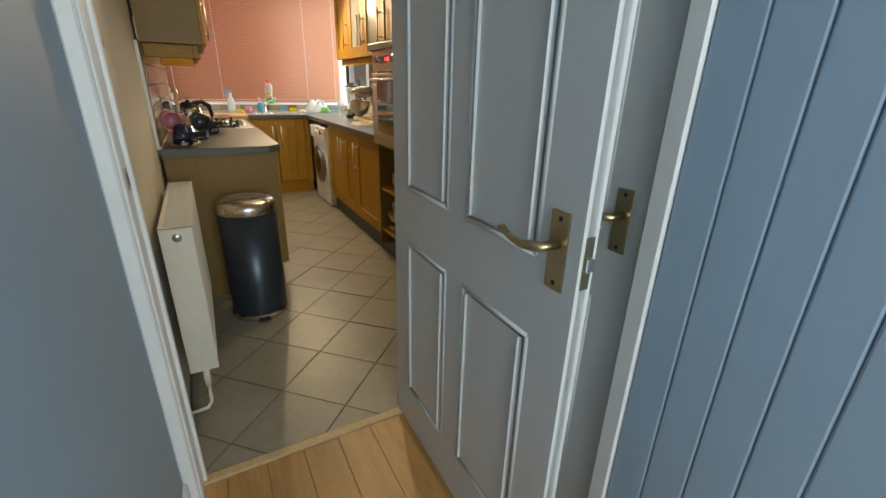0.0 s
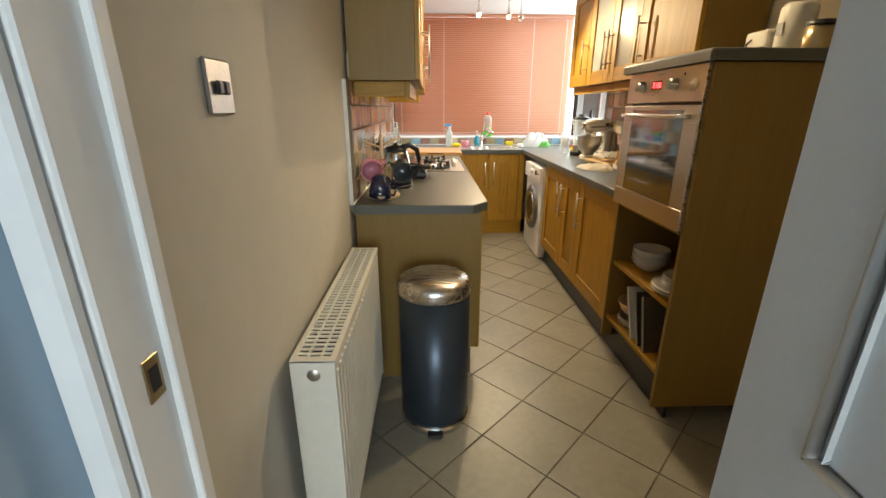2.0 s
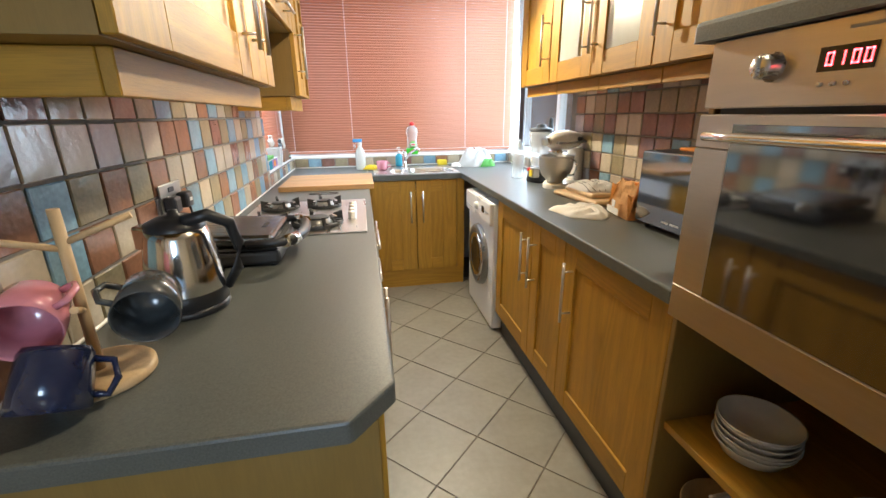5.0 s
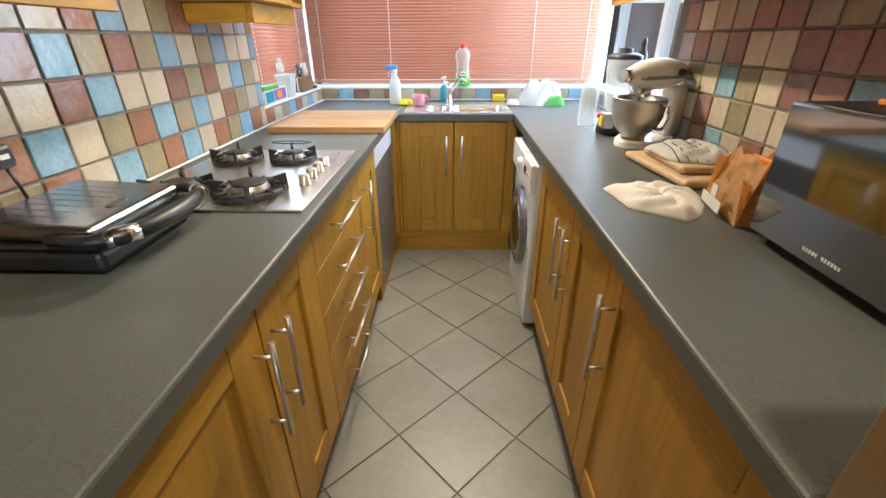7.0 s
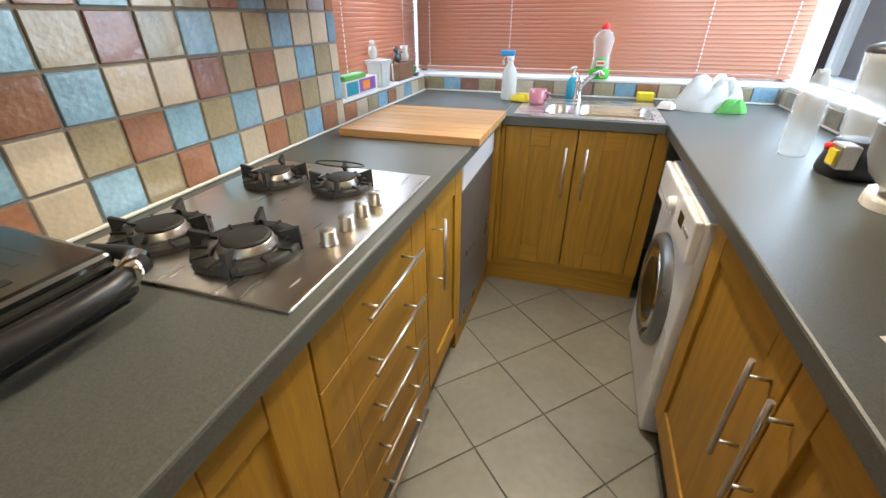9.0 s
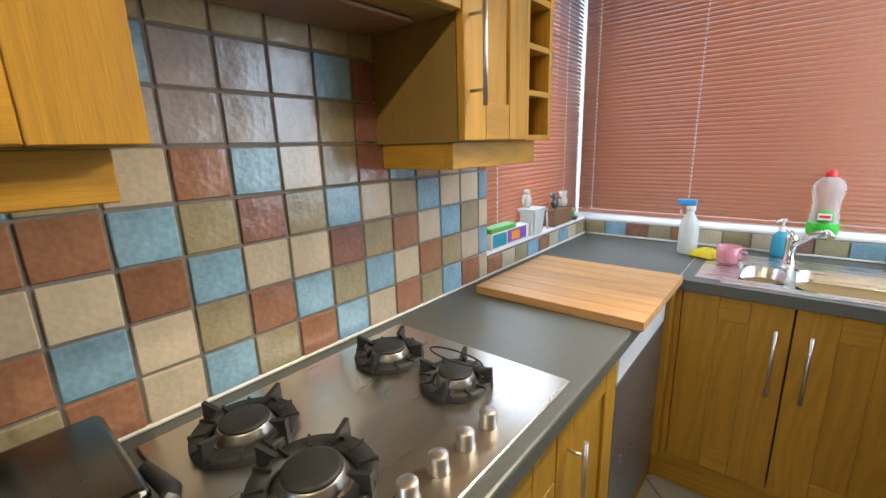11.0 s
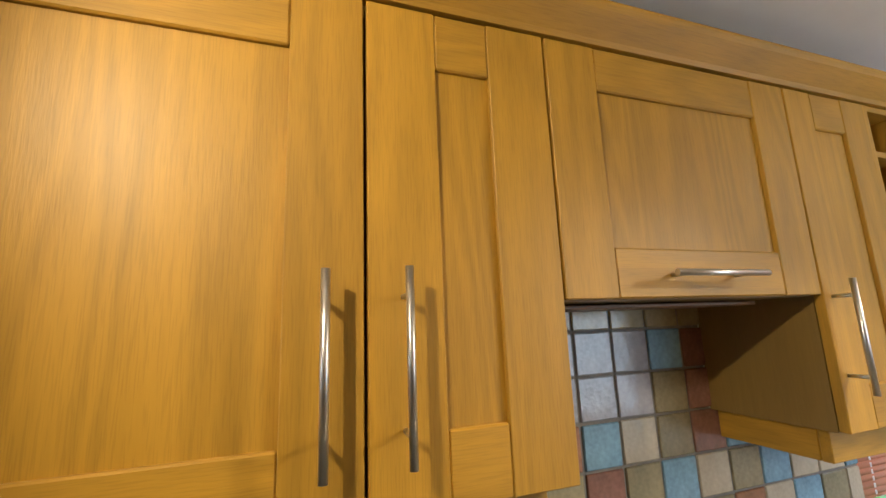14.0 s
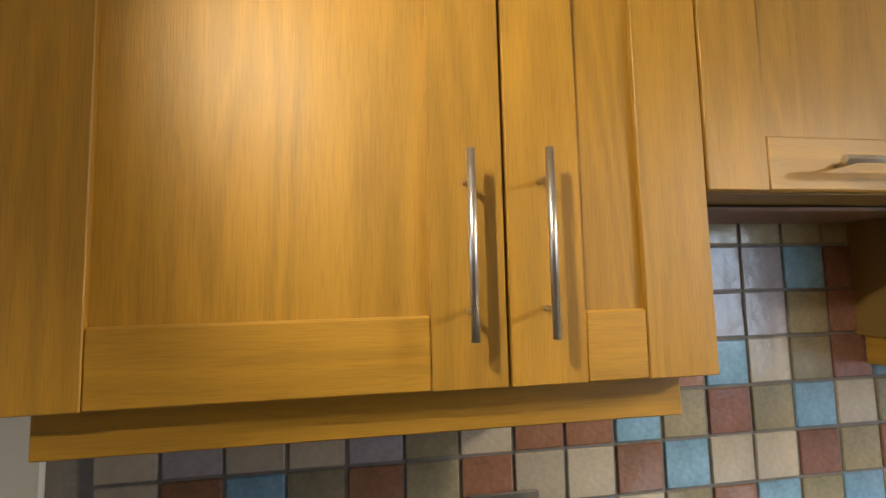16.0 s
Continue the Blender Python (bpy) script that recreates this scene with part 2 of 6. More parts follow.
OAK = (0.415, 0.217, 0.016)
M = {
    "oak_v": oak("oak_upright", (9, 9, 0.8), 2),
    "oak_h": oak("oak_across", (9, 0.8, 9), 1),
    "oak_x": oak("oak_across_end", (0.8, 9, 9), 0),
    # smoother than the oak; its darker tone includes the shade on the panels
    "panel": mat("shaded_panel_laminate", (0.25, 0.150, 0.034), 0.5, vary=0.10, scale=4, bump=0.05, stretch=(8, 8, 0.8)),
    "plaster": mat("painted_plaster", (0.60, 0.57, 0.505), 0.75, vary=0.04, scale=3, bump=0.10, bscale=90),
    "hallpaint": mat("hall_paint", (0.34, 0.455, 0.56), 0.6, vary=0.03, scale=3, bump=0.08, bscale=110),
    "white": mat("white_gloss_paint", (0.80, 0.80, 0.78), 0.32, vary=0.04, scale=5, bump=0.04),
    "ceiling": mat("ceiling_paint", (0.80, 0.81, 0.82), 0.85, vary=0.03, scale=2, bump=0.08),
    "doorpaint": mat("grey_door_paint", (0.66, 0.67, 0.66), 0.42, vary=0.03, scale=4, bump=0.10, bscale=130),
    "worktop": mat("dark_slate_laminate", (0.094, 0.100, 0.090), 0.40, vary=0.32, scale=300, bump=0.05, bscale=300),
    "steel": mat("brushed_steel", (0.62, 0.60, 0.57), 0.28, 1.0, vary=0.06, scale=5, bump=0.03, stretch=(1, 14, 14)),
    "handle": mat("handle_steel", (0.62, 0.59, 0.54), 0.36, 1.0, vary=0.03, scale=3),
    # steel darkened to hold the black reflection seen in the grill lid
    "lidsteel": mat("lid_steel_dark_reflection", (0.22, 0.22, 0.21), 0.24, 1.0, vary=0.05, scale=5),
    "chrome": mat("chrome", (0.75, 0.74, 0.72), 0.12, 1.0, vary=0.03),
    "hobsteel": mat("hob_steel", (0.64, 0.60, 0.54), 0.30, 1.0, vary=0.05, scale=4, bump=0.02, stretch=(14, 1, 14)),
    "ovensteel": mat("oven_steel", (0.55, 0.50, 0.45), 0.33, 1.0, vary=0.05, scale=4, stretch=(14, 1, 14)),
    "brass": mat("antique_brass", (0.50, 0.40, 0.24), 0.30, 1.0, vary=0.10, scale=20),
    "black": mat("black_plastic", (0.018, 0.018, 0.020), 0.38, vary=0.2, scale=30),
    "iron": mat("cast_iron", (0.022, 0.021, 0.020), 0.55, vary=0.3, scale=50, bump=0.2, bscale=200),
    "blackglass": mat("black_glass", (0.010, 0.010, 0.012), 0.04, vary=0.1),
    "mirrorglass": mat("dark_mirror_glass", (0.010, 0.010, 0.012), 0.03, vary=0.1, ior=2.9),
    "grout": mat("grout", (0.20, 0.18, 0.155), 0.9, vary=0.2, scale=30, bump=0.3),
    "floorgrout": mat("floor_grout", (0.16, 0.135, 0.105), 0.9, vary=0.25, scale=15, bump=0.3),
    "floortile": mat("floor_tile", (0.26, 0.243, 0.200), 0.40, vary=0.14, scale=5, bump=0.08, bscale=70, rand=0.05),
    "seal": mat("white_sealant", (0.74, 0.72, 0.66), 0.4, vary=0.08, scale=10),
    "laminate": mat("laminate_floor", (0.44, 0.235, 0.085), 0.36, vary=0.25, scale=3, bump=0.06, stretch=(9, 1, 9), rand=0.15),
    "appliance": mat("white_appliance", (0.78, 0.78, 0.77), 0.30, vary=0.02, scale=4),
    "radiator": mat("radiator_enamel", (0.72, 0.69, 0.60), 0.35, vary=0.05, scale=6),
    "binblue": mat("bin_blue_steel", (0.045, 0.062, 0.085), 0.34, 0.55, vary=0.06, scale=6),
    "greypanel": mat("grey_appliance_door", (0.20, 0.21, 0.22), 0.30, 0.6, vary=0.05),
    "beech": mat("beech_board", (0.58, 0.32, 0.12), 0.42, vary=0.18, scale=3, bump=0.05, stretch=(1, 9, 9), rand=0.08),
    "palewood": mat("pale_wood", (0.55, 0.38, 0.20), 0.5, vary=0.15, scale=5, stretch=(6, 6, 1)),
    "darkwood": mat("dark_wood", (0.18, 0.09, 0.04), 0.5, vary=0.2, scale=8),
    "pink": mat("pink_glaze", (0.62, 0.24, 0.30), 0.16, vary=0.10, scale=12, coat=0.5),
    "navy": mat("navy_glaze", (0.012, 0.018, 0.055), 0.10, vary=0.2, scale=20, coat=0.6),
    "darkmug": mat("dark_grey_glaze", (0.05, 0.055, 0.058), 0.15, vary=0.15, scale=12, coat=0.5),
    "china": mat("white_china", (0.66, 0.64, 0.58), 0.18, vary=0.04, scale=8, coat=0.4),
    "tin": mat("baking_tin", (0.42, 0.40, 0.37), 0.35, 0.9, vary=0.15, scale=20),
    "yellow": mat("yellow_cloth", (0.75, 0.60, 0.03), 0.85, vary=0.12, scale=30, bump=0.4),
    "cloth": mat("white_cotton", (0.82, 0.78, 0.70), 0.9, vary=0.05, scale=14, bump=0.12, bscale=500),
    "towel": mat("grey_tea_towel", (0.52, 0.49, 0.45), 0.9, vary=0.14, scale=20, bump=0.4, bscale=300),
    "towelstripe": mat("dark_woven_stripe", (0.10, 0.09, 0.09), 0.9, vary=0.1),
    "paper": mat("brown_paper", (0.74, 0.45, 0.18), 0.75, vary=0.12, scale=10, bump=0.4, bscale=35),
    "orange": mat("orange_wrap", (0.80, 0.28, 0.03), 0.4, vary=0.08),
    "label": mat("white_label", (0.72, 0.72, 0.70), 0.5, vary=0.06, scale=40),
    "red": mat("red_plastic", (0.70, 0.03, 0.03), 0.3, vary=0.05),
    "blueplastic": mat("blue_plastic", (0.05, 0.32, 0.68), 0.3, vary=0.05),
    "milky": through_light("milky_plastic", (0.75, 0.78, 0.76), 0.35, 0.25),
    "clear": glass("clear_plastic", (0.85, 0.88, 0.88), 0.08, 0.30),
    "green": through_light("green_liquid", (0.10, 0.70, 0.06), 0.45, 0.15),
    "leaf": mat("green_print", (0.12, 0.42, 0.08), 0.5, vary=0.1),
    "teal": through_light("blue_soap", (0.08, 0.45, 0.60), 0.4, 0.15),
    "purple": mat("purple_plastic", (0.22, 0.10, 0.42), 0.3, vary=0.08),
    "bag": through_light("thin_white_bag", (0.78, 0.78, 0.75), 0.35, 0.4),
    "slat": through_light("terracotta_slat", (0.56, 0.27, 0.165), 0.42, 0.35),
    # whitened so the cords also show daylight passing the slat holes
    "cord": through_light("cord_and_hole_light", (0.85, 0.80, 0.78), 0.8, 0.6),
    "pvc": mat("white_pvc", (0.80, 0.81, 0.82), 0.3, vary=0.03),
    "pane": glass("window_glass", (1, 1, 1), 0.01, 0.06),
    "ovenglass": glass("oven_glass", (0.02, 0.015, 0.012), 0.03, 0.80),
    "frosted": through_light("frosted_glass", (0.66, 0.68, 0.64), 0.3, 0.25),
    "led": glow("red_display", (1.0, 0.03, 0.04), 6.0),
    "bulb": glow("lit_bulb", (1.0, 0.75, 0.42), 60.0),
    "cream": mat("cream_enamel", (0.86, 0.82, 0.74), 0.25, vary=0.02),
    "greyprint": mat("grey_print", (0.30, 0.30, 0.30), 0.5),
    "grass": mat("garden_grass", (0.07, 0.12, 0.04), 0.9, vary=0.3, scale=2, bump=0.4),
    "brickout": mat("garden_brick", (0.35, 0.20, 0.14), 0.9, vary=0.2, scale=4, bump=0.3),
}
TILES = {
    "b": mat("blue_slate_tile", (0.20, 0.34, 0.44), 0.17, vary=0.28, scale=14, bump=0.85, bscale=24, rand=0.14, coat=0.25),
    "t": mat("terracotta_tile", (0.28, 0.138, 0.080), 0.17, vary=0.25, scale=14, bump=0.85, bscale=24, rand=0.16, coat=0.25),
    "c": mat("cream_tile", (0.50, 0.43, 0.32), 0.17, vary=0.14, scale=14, bump=0.7, bscale=24, rand=0.10, coat=0.25),
    "k": mat("khaki_tile", (0.30, 0.255, 0.155), 0.17, vary=0.24, scale=14, bump=0.85, bscale=24, rand=0.12, coat=0.25),
    "g": mat("lilac_grey_tile", (0.35, 0.33, 0.34), 0.17, vary=0.20, scale=14, bump=0.9, bscale=24, rand=0.12, coat=0.25),
    "r": mat("plum_brown_tile", (0.24, 0.12, 0.09), 0.17, vary=0.3, scale=14, bump=1.0, bscale=24, rand=0.14, coat=0.25),
}

# ---- mesh tools ----


def bx(bm, x0, x1, y0, y1, z0, z1, bev=0.0, seg=1, m=None):
    """A box, its edges rounded by bev, added to bm."""
    r = bmesh.ops.create_cube(bm, size=1)
    vs = r["verts"]
    for v in vs:
        v.co = Vector((x0 + (v.co.x + 0.5) * (x1 - x0), y0 + (v.co.y + 0.5) * (y1 - y0), z0 + (v.co.z + 0.5) * (z1 - z0)))
        if m is not None:
            v.co = m @ v.co
    if bev > 0:
        es = list({e for v in vs for e in v.link_edges})
        bmesh.ops.bevel(bm, geom=es, offset=bev, segments=seg, affect="EDGES", profile=0.5)
    return bm


def box(x0, x1, y0, y1, z0, z1, bev=0.0, seg=1, m=None):
    return bx(bmesh.new(), x0, x1, y0, y1, z0, z1, bev, seg, m)


def lathe(profile, centre=(0, 0, 0), steps=28, bm=None, m=None):
    """A turned shape from (radius, height) pairs."""
    bm = bm or bmesh.new()
    rings = []
    for r, z in profile:
        ring = []
        for k in range(steps):
            a = 2 * math.pi * k / steps
            p = Vector((max(r, 0.0004) * math.cos(a), max(r, 0.0004) * math.sin(a), z))
            p = (m @ p) if m is not None else p + Vector(centre)
            ring.append(bm.verts.new(p))
        rings.append(ring)
    for a, b in zip(rings, rings[1:]):
        for k in range(steps):
            f = bm.faces.new((a[k], a[(k + 1) % steps], b[(k + 1) % steps], b[k]))
            f.smooth = True
    return bm


def tube(pts, r, bm=None, steps=10, caps=True):
    """A round bar along a line of points."""
    bm = bm or bmesh.new()
    pts = [Vector(p) for p in pts]
    rings = []
    up = Vector((0, 0, 1))
    for i, p in enumerate(pts):
        d = (pts[min(i + 1, len(pts) - 1)] - pts[max(i - 1, 0)]).normalized()
        a = d.cross(up if abs(d.z) < 0.95 else Vector((1, 0, 0))).normalized()
        b = d.cross(a)
        rr = r[i] if isinstance(r, (list, tuple)) else r
        rings.append([bm.verts.new(p + rr * (math.cos(2 * math.pi * k / steps) * a + math.sin(2 * math.pi * k / steps) * b)) for k in range(steps)])
    for u, v in zip(rings, rings[1:]):
        for k in range(steps):
            f = bm.faces.new((u[k], u[(k + 1) % steps], v[(k + 1) % steps], v[k]))
            f.smooth = True
    if caps:
        bm.faces.new(rings[0][::-1])
        bm.faces.new(rings[-1])
    return bm


def prism(poly, z0, z1, bev=0.0, bm=None):
    """An upright prism over a flat outline."""
    bm = bm or bmesh.new()
    lo = [bm.verts.new((x, y, z0)) for x, y in poly]
    hi = [bm.verts.new((x, y, z1)) for x, y in poly]
    k = len(poly)
    bm.faces.new(lo[::-1])
    bm.faces.new(hi)
    for i in range(k):
        bm.faces.new((lo[i], lo[(i + 1) % k], hi[(i + 1) % k], hi[i]))
    if bev:
        es = [e for v in hi for e in v.link_edges]
        bmesh.ops.bevel(bm, geom=list(set(es)), offset=bev, segments=2, affect="EDGES", profile=0.5)
    return bm


def mesh_of(name, bm, material):
    bmesh.ops.recalc_face_normals(bm, faces=bm.faces)
    me = bpy.data.meshes.new(name)
    bm.to_mesh(me)
    bm.free()
    me.materials.append(M[material] if isinstance(material, str) else material)
    return me


def part(name, bm, material, parent, label=""):
    ob = new(name, mesh_of(name, bm, material))
    ob.parent = parent
    if parent.type == "EMPTY":
        ob.matrix_parent_inverse = Matrix.Translation(-parent.location)
    return tagged(ob, label)


def thing(name, base, label, category, group="", kind=""):
    ob = new(name)
    ob.empty_display_size = 0.05
    ob.location = base
    return tagged(ob, label, category, group, kind)


def solo(name, bm, material, label, category, group="", kind=""):
    return tagged(new(name, mesh_of(name, bm, material)), label, category, group, kind)


def structure(name, bm, material, label=""):
    return tagged(new(name, mesh_of(name, bm, material)), label, "", "", "structure")


def shift(ob, x, y, z):
    """Moves a thing with its parts."""
    ob.location = ob.location + Vector((x, y, z))
    return ob


# ---- the large structure ----
WT = 0.925          # worktop's top
XR = 1.94           # right wall
YB = 5.57           # back wall, tile face
CEIL = 2.335

bm = box(-0.26, -0.01, 0.80, 4.53, 0, CEIL)
bx(bm, -0.26, -0.01, 4.53, 5.75, 0, 1.005)
wall_left = structure("wall_left", bm, "plaster", "beige painted plaster wall with a tiled splashback")
bm = box(-0.01, XR, YB + 0.008, 5.75, 0, 1.005)
wall_back = structure("wall_back", bm, "plaster", "low wall under the window with a tile strip")
bm = box(XR + 0.008, XR + 0.25, 0.87, 4.37, 0, CEIL)
bx(bm, XR + 0.008, XR + 0.25, 4.37, 5.75, 0, 1.005)
wall_right = structure("wall_right", bm, "plaster", "plastered side wall with a tiled splashback")
bm = box(0.80, XR + 0.25, 0.79, 0.87, 0, CEIL)
bx(bm, -0.01, 0.80, 0.79, 0.87, 2.03, CEIL)
structure("wall_door", bm, "plaster", "wall round the kitchen doorway")
structure("ceiling", box(-0.26, XR + 0.25, -2.6, 5.75, CEIL, CEIL + 0.12), "ceiling", "smooth white painted ceiling")
structure("floor", box(-0.26, XR + 0.25, 0.85, 5.75, -0.12, -0.004), "floorgrout", "kitchen floor of square beige tiles laid diagonally")
structure("hall_floor", box(-0.3, 1.4, -2.6, 0.85, -0.12, -0.012), "darkwood", "hall floor of oak laminate planks")
structure("wall_hall_left", box(-0.26, -0.010, -2.6, 0.80, 0, CEIL), "hallpaint", "blue-grey painted hall wall")
# unseen end of the hall, closed off with an invented window opening
bm = box(-0.26, 0.06, -2.6, -2.4, 0, CEIL)
bx(bm, 0.86, 1.4, -2.6, -2.4, 0, CEIL)
bx(bm, 0.06, 0.86, -2.6, -2.4, 0, 0.95)
bx(bm, 0.06, 0.86, -2.6, -2.4, 2.15, CEIL)
structure("wall_hall_end", bm, "hallpaint", "unseen hall end wall with an added window")
bm = box(1.03, 1.2, -2.6, 0.05, 0, CEIL)
bx(bm, 1.03, 1.2, 0.05, 0.79, 2.03, CEIL)
structure("wall_hall_right", bm, "hallpaint", "hall wall clad in painted boards")
structure("ground", box(-40, 40, -40, 60, -0.6, -0.3), "grass", "rough grass outside")
structure("backdrop", box(-12, 14, 16, 16.3, -0.3, 2.2), "brickout", "garden wall beyond the window")


def frame_of_window(name, axis, plane, a0, a1, z0, z1, depth, splits, label):
    """A pvc window: frame, mullions and panes, in a wall along x or y."""
    ob = thing(name, (0, 0, 0), label, "window", kind="structure")

    def b(u0, u1, w0, w1, p0, p1):
        return (u0, u1, p0, p1, w0, w1) if axis == "x" else (p0, p1, u0, u1, w0, w1)
    p0, p1 = plane, plane + depth
    p0, p1 = min(p0, p1), max(p0, p1)
    bm = box(*b(a0, a1, z0, z0 + 0.05, p0, p1), 0.006)
    bx(bm, *b(a0, a1, z1 - 0.05, z1, p0, p1), 0.006)
    bx(bm, *b(a0, a0 + 0.05, z0 + 0.05, z1 - 0.05, p0, p1), 0.006)
    bx(bm, *b(a1 - 0.05, a1, z0 + 0.05, z1 - 0.05, p0, p1), 0.006)
    fr = part("window_frame", bm, "pvc", ob)
    edges = [a0 + 0.05] + [s for s in splits] + [a1 - 0.05]
    for s in splits:
        part("mullion", box(*b(s - 0.03, s + 0.03, z0 + 0.05, z1 - 0.05, p0, p1), 0.006), "pvc", ob)
    mid = (p0 + p1) / 2
    for u, v in zip(edges, edges[1:]):
        g = part("pane", box(*b(u, v, z0 + 0.04, z1 - 0.04, mid - 0.003, mid + 0.003)), "pane", ob)
        g.visible_shadow = False
    return ob


frame_of_window("window_1", "x", 5.75, -0.05, XR + 0.05, 1.01, CEIL, 0.06, [0.62, 1.30], "wide white plastic kitchen window")
frame_of_window("window_2", "y", -0.26, 4.55, 5.72, 1.01, CEIL, -0.06, [], "white plastic side window")
frame_of_window("window_3", "y", XR + 0.19, 4.38, 5.72, 1.01, CEIL, 0.06, [4.98], "white plastic side window with no blind")
# invented window, fills the opening in front of the hall daylight lamp
frame_of_window("window_4", "x", -2.55, 0.06, 0.86, 0.95, 2.15, 0.06, [0.46], "unseen window added at the hall end for daylight")
structure("corner_post", box(-0.13, -0.085, 5.68, 5.75, 1.02, CEIL, 0.004), "pvc", "white corner post between the windows")
structure("corner_post_right", box(XR + 0.03, XR + 0.13, 5.665, 5.75, 1.02, CEIL, 0.004), "pvc", "white corner post between the windows")
structure("sill_back", box(-0.26, XR + 0.19, YB + 0.004, 5.75, 1.005, 1.022, 0.004), "white", "white window sill")
structure("sill_left", box(-0.26, -0.004, 4.535, YB, 1.005, 1.022, 0.004), "white", "white side window sill")
structure("sill_right", box(XR + 0.012, XR + 0.19, 4.38, YB, 1.005, 1.022, 0.004), "white", "white side window sill")

# venetian blinds


def blind(name, axis, plane, a0, a1, z0, z1, cords, label, tilt):
    ob = thing(name, ((a0 + a1) / 2, plane, z1) if axis == "x" else (plane, (a0 + a1) / 2, z1), label, "blind")

    def b(u0, u1, w0, w1, p0, p1):
        return (u0, u1, p0, p1, w0, w1) if axis == "x" else (p0, p1, u0, u1, w0, w1)
    part("headrail", box(*b(a0, a1, z1 - 0.03, z1, plane - 0.02, plane + 0.02), 0.003), "slat", ob)
    pitch, wide = 0.0205, 0.025
    n = int((z1 - 0.045 - z0) / pitch)
    mesh = None
    for i in range(n):
        z = z1 - 0.045 - i * pitch
        if mesh is None:
            bm = bmesh.new()
            q = []
            for k in range(4):
                s = (k / 3 - 0.5) * wide
                bow = 0.0025 * (1 - (2 * k / 3 - 1) ** 2)
                dp = s * math.cos(tilt) - bow * math.sin(tilt)
                dz = s * math.sin(tilt) + bow * math.cos(tilt)
                q.append((dp, dz))
            for p, w in zip(q, q[1:]):
                if axis == "x":
                    vs = [(a0, p[0], p[1]), (a1, p[0], p[1]), (a1, w[0], w[1]), (a0, w[0], w[1])]
                else:
                    vs = [(p[0], a0, p[1]), (p[0], a1, p[1]), (w[0], a1, w[1]), (w[0], a0, w[1])]
                f = bm.faces.new([bm.verts.new(v) for v in vs])
                f.smooth = True
            bmesh.ops.remove_doubles(bm, verts=bm.verts, dist=1e-5)
            bmesh.ops.solidify(bm, geom=bm.faces, thickness=0.0006)
            mesh = mesh_of("slat", bm, "slat")
        s = new("slat", mesh)
        s.parent = ob
        s.matrix_parent_inverse = Matrix.Translation(-ob.location)
        wob = 0.0012 * math.sin(i * 1.7)
        s.matrix_basis = Matrix.Translation((0, plane + wob, z) if axis == "x" else (plane + wob, 0, z))
    zb = z1 - 0.045 - n * pitch
    part("bottom_rail", box(*b(a0, a1, zb - 0.012, zb + 0.004, plane - 0.012, plane + 0.012), 0.003), "slat", ob)
    # pale dashes, one a slat, imitate light coming through the cord holes
    for c in cords:
        bm = bmesh.new()
        k = 0
        for i in range(n):
            z = z1 - 0.045 - i * pitch
            bx(bm, *b(c - 0.0034, c + 0.0034, z - 0.0065, z + 0.0065, plane - 0.0165, plane - 0.0145) if axis == "x" else b(c - 0.0034, c + 0.0034, z - 0.0065, z + 0.0065, plane + 0.0145, plane + 0.0165))
        part("cord_with_hole_light", bm, "cord", ob, "pale ladder cord with daylight through its slat holes painted on")
    return ob


blind("venetian_blind", "x", 5.63, -0.062, XR + 0.03, 1.055, CEIL - 0.004, (0.02, 0.515, 1.53, 1.90), "closed terracotta venetian blind in the back window", radians(62))
blind("venetian_blind", "y", -0.08, 4.55, 5.61, 1.045, CEIL - 0.004, (4.72, 5.40), "closed terracotta venetian blind in the side window", radians(-58))

# worktops


wt = thing("worktop", (0.3, 3.9, WT), "dark slate-grey laminate worktop running round three walls", "worktop")
part("left_run", prism([(0.002, 2.25), (0.545, 2.25), (0.618, 2.335), (0.618, YB - 0.002), (0.002, YB - 0.002)], WT - 0.04, WT, 0.006), "worktop", wt)
part("right_run", prism([(1.335, 2.576), (XR - 0.002, 2.576), (XR - 0.002, YB - 0.002), (1.335, YB - 0.002)], WT - 0.04, WT, 0.006), "worktop", wt)
bm = prism([(0.6205, 4.912), (0.86, 4.912), (0.86, 4.96), (0.6205, 4.96)], WT - 0.04, WT)
bx(bm, 0.86, 1.3325, 4.912, 4.955, WT - 0.04, WT)
bx(bm, 0.6205, 0.76, 4.96, YB - 0.002, WT - 0.04, WT)
bx(bm, 0.76, 1.3325, 5.43, YB - 0.002, WT - 0.04, WT)
part("sink_run", bm, "worktop", wt)
part("join_strip", box(0.6175, 0.6215, 4.914, 5.46, WT - 0.02, WT + 0.001), "steel", wt)
bm = box(0.002, 0.012, 2.26, YB - 0.012, WT + 0.0005, WT + 0.010, 0.003)
bx(bm, 0.012, XR - 0.012, YB - 0.012, YB - 0.002, WT + 0.0005, WT + 0.010, 0.003)
bx(bm, XR - 0.012, XR - 0.002, 2.62, YB - 0.012, WT + 0.0005, WT + 0.010, 0.003)
structure("trim_sealant", bm, "seal", "white sealant bead along the worktop")
structure("trim_tile_edge", box(-0.010, 0.006, 2.258, 2.268, WT, 1.45, 0.002), "white", "white plastic tile edge trim")

# doorway: lining, stops, architrave, threshold
fr = thing("door_frame", (0.45, 0.83, 0), "white gloss painted door frame with a brass strike plate", "door frame", kind="structure")
part("jamb", box(-0.009, 0.034, 0.775, 0.885, 0, 2.03, 0.003), "white", fr)
part("jamb", box(0.768, 0.80, 0.775, 0.885, 0, 2.03, 0.003), "white", fr)
part("head", box(0.034, 0.768, 0.775, 0.885, 1.995, 2.03, 0.003), "white", fr)
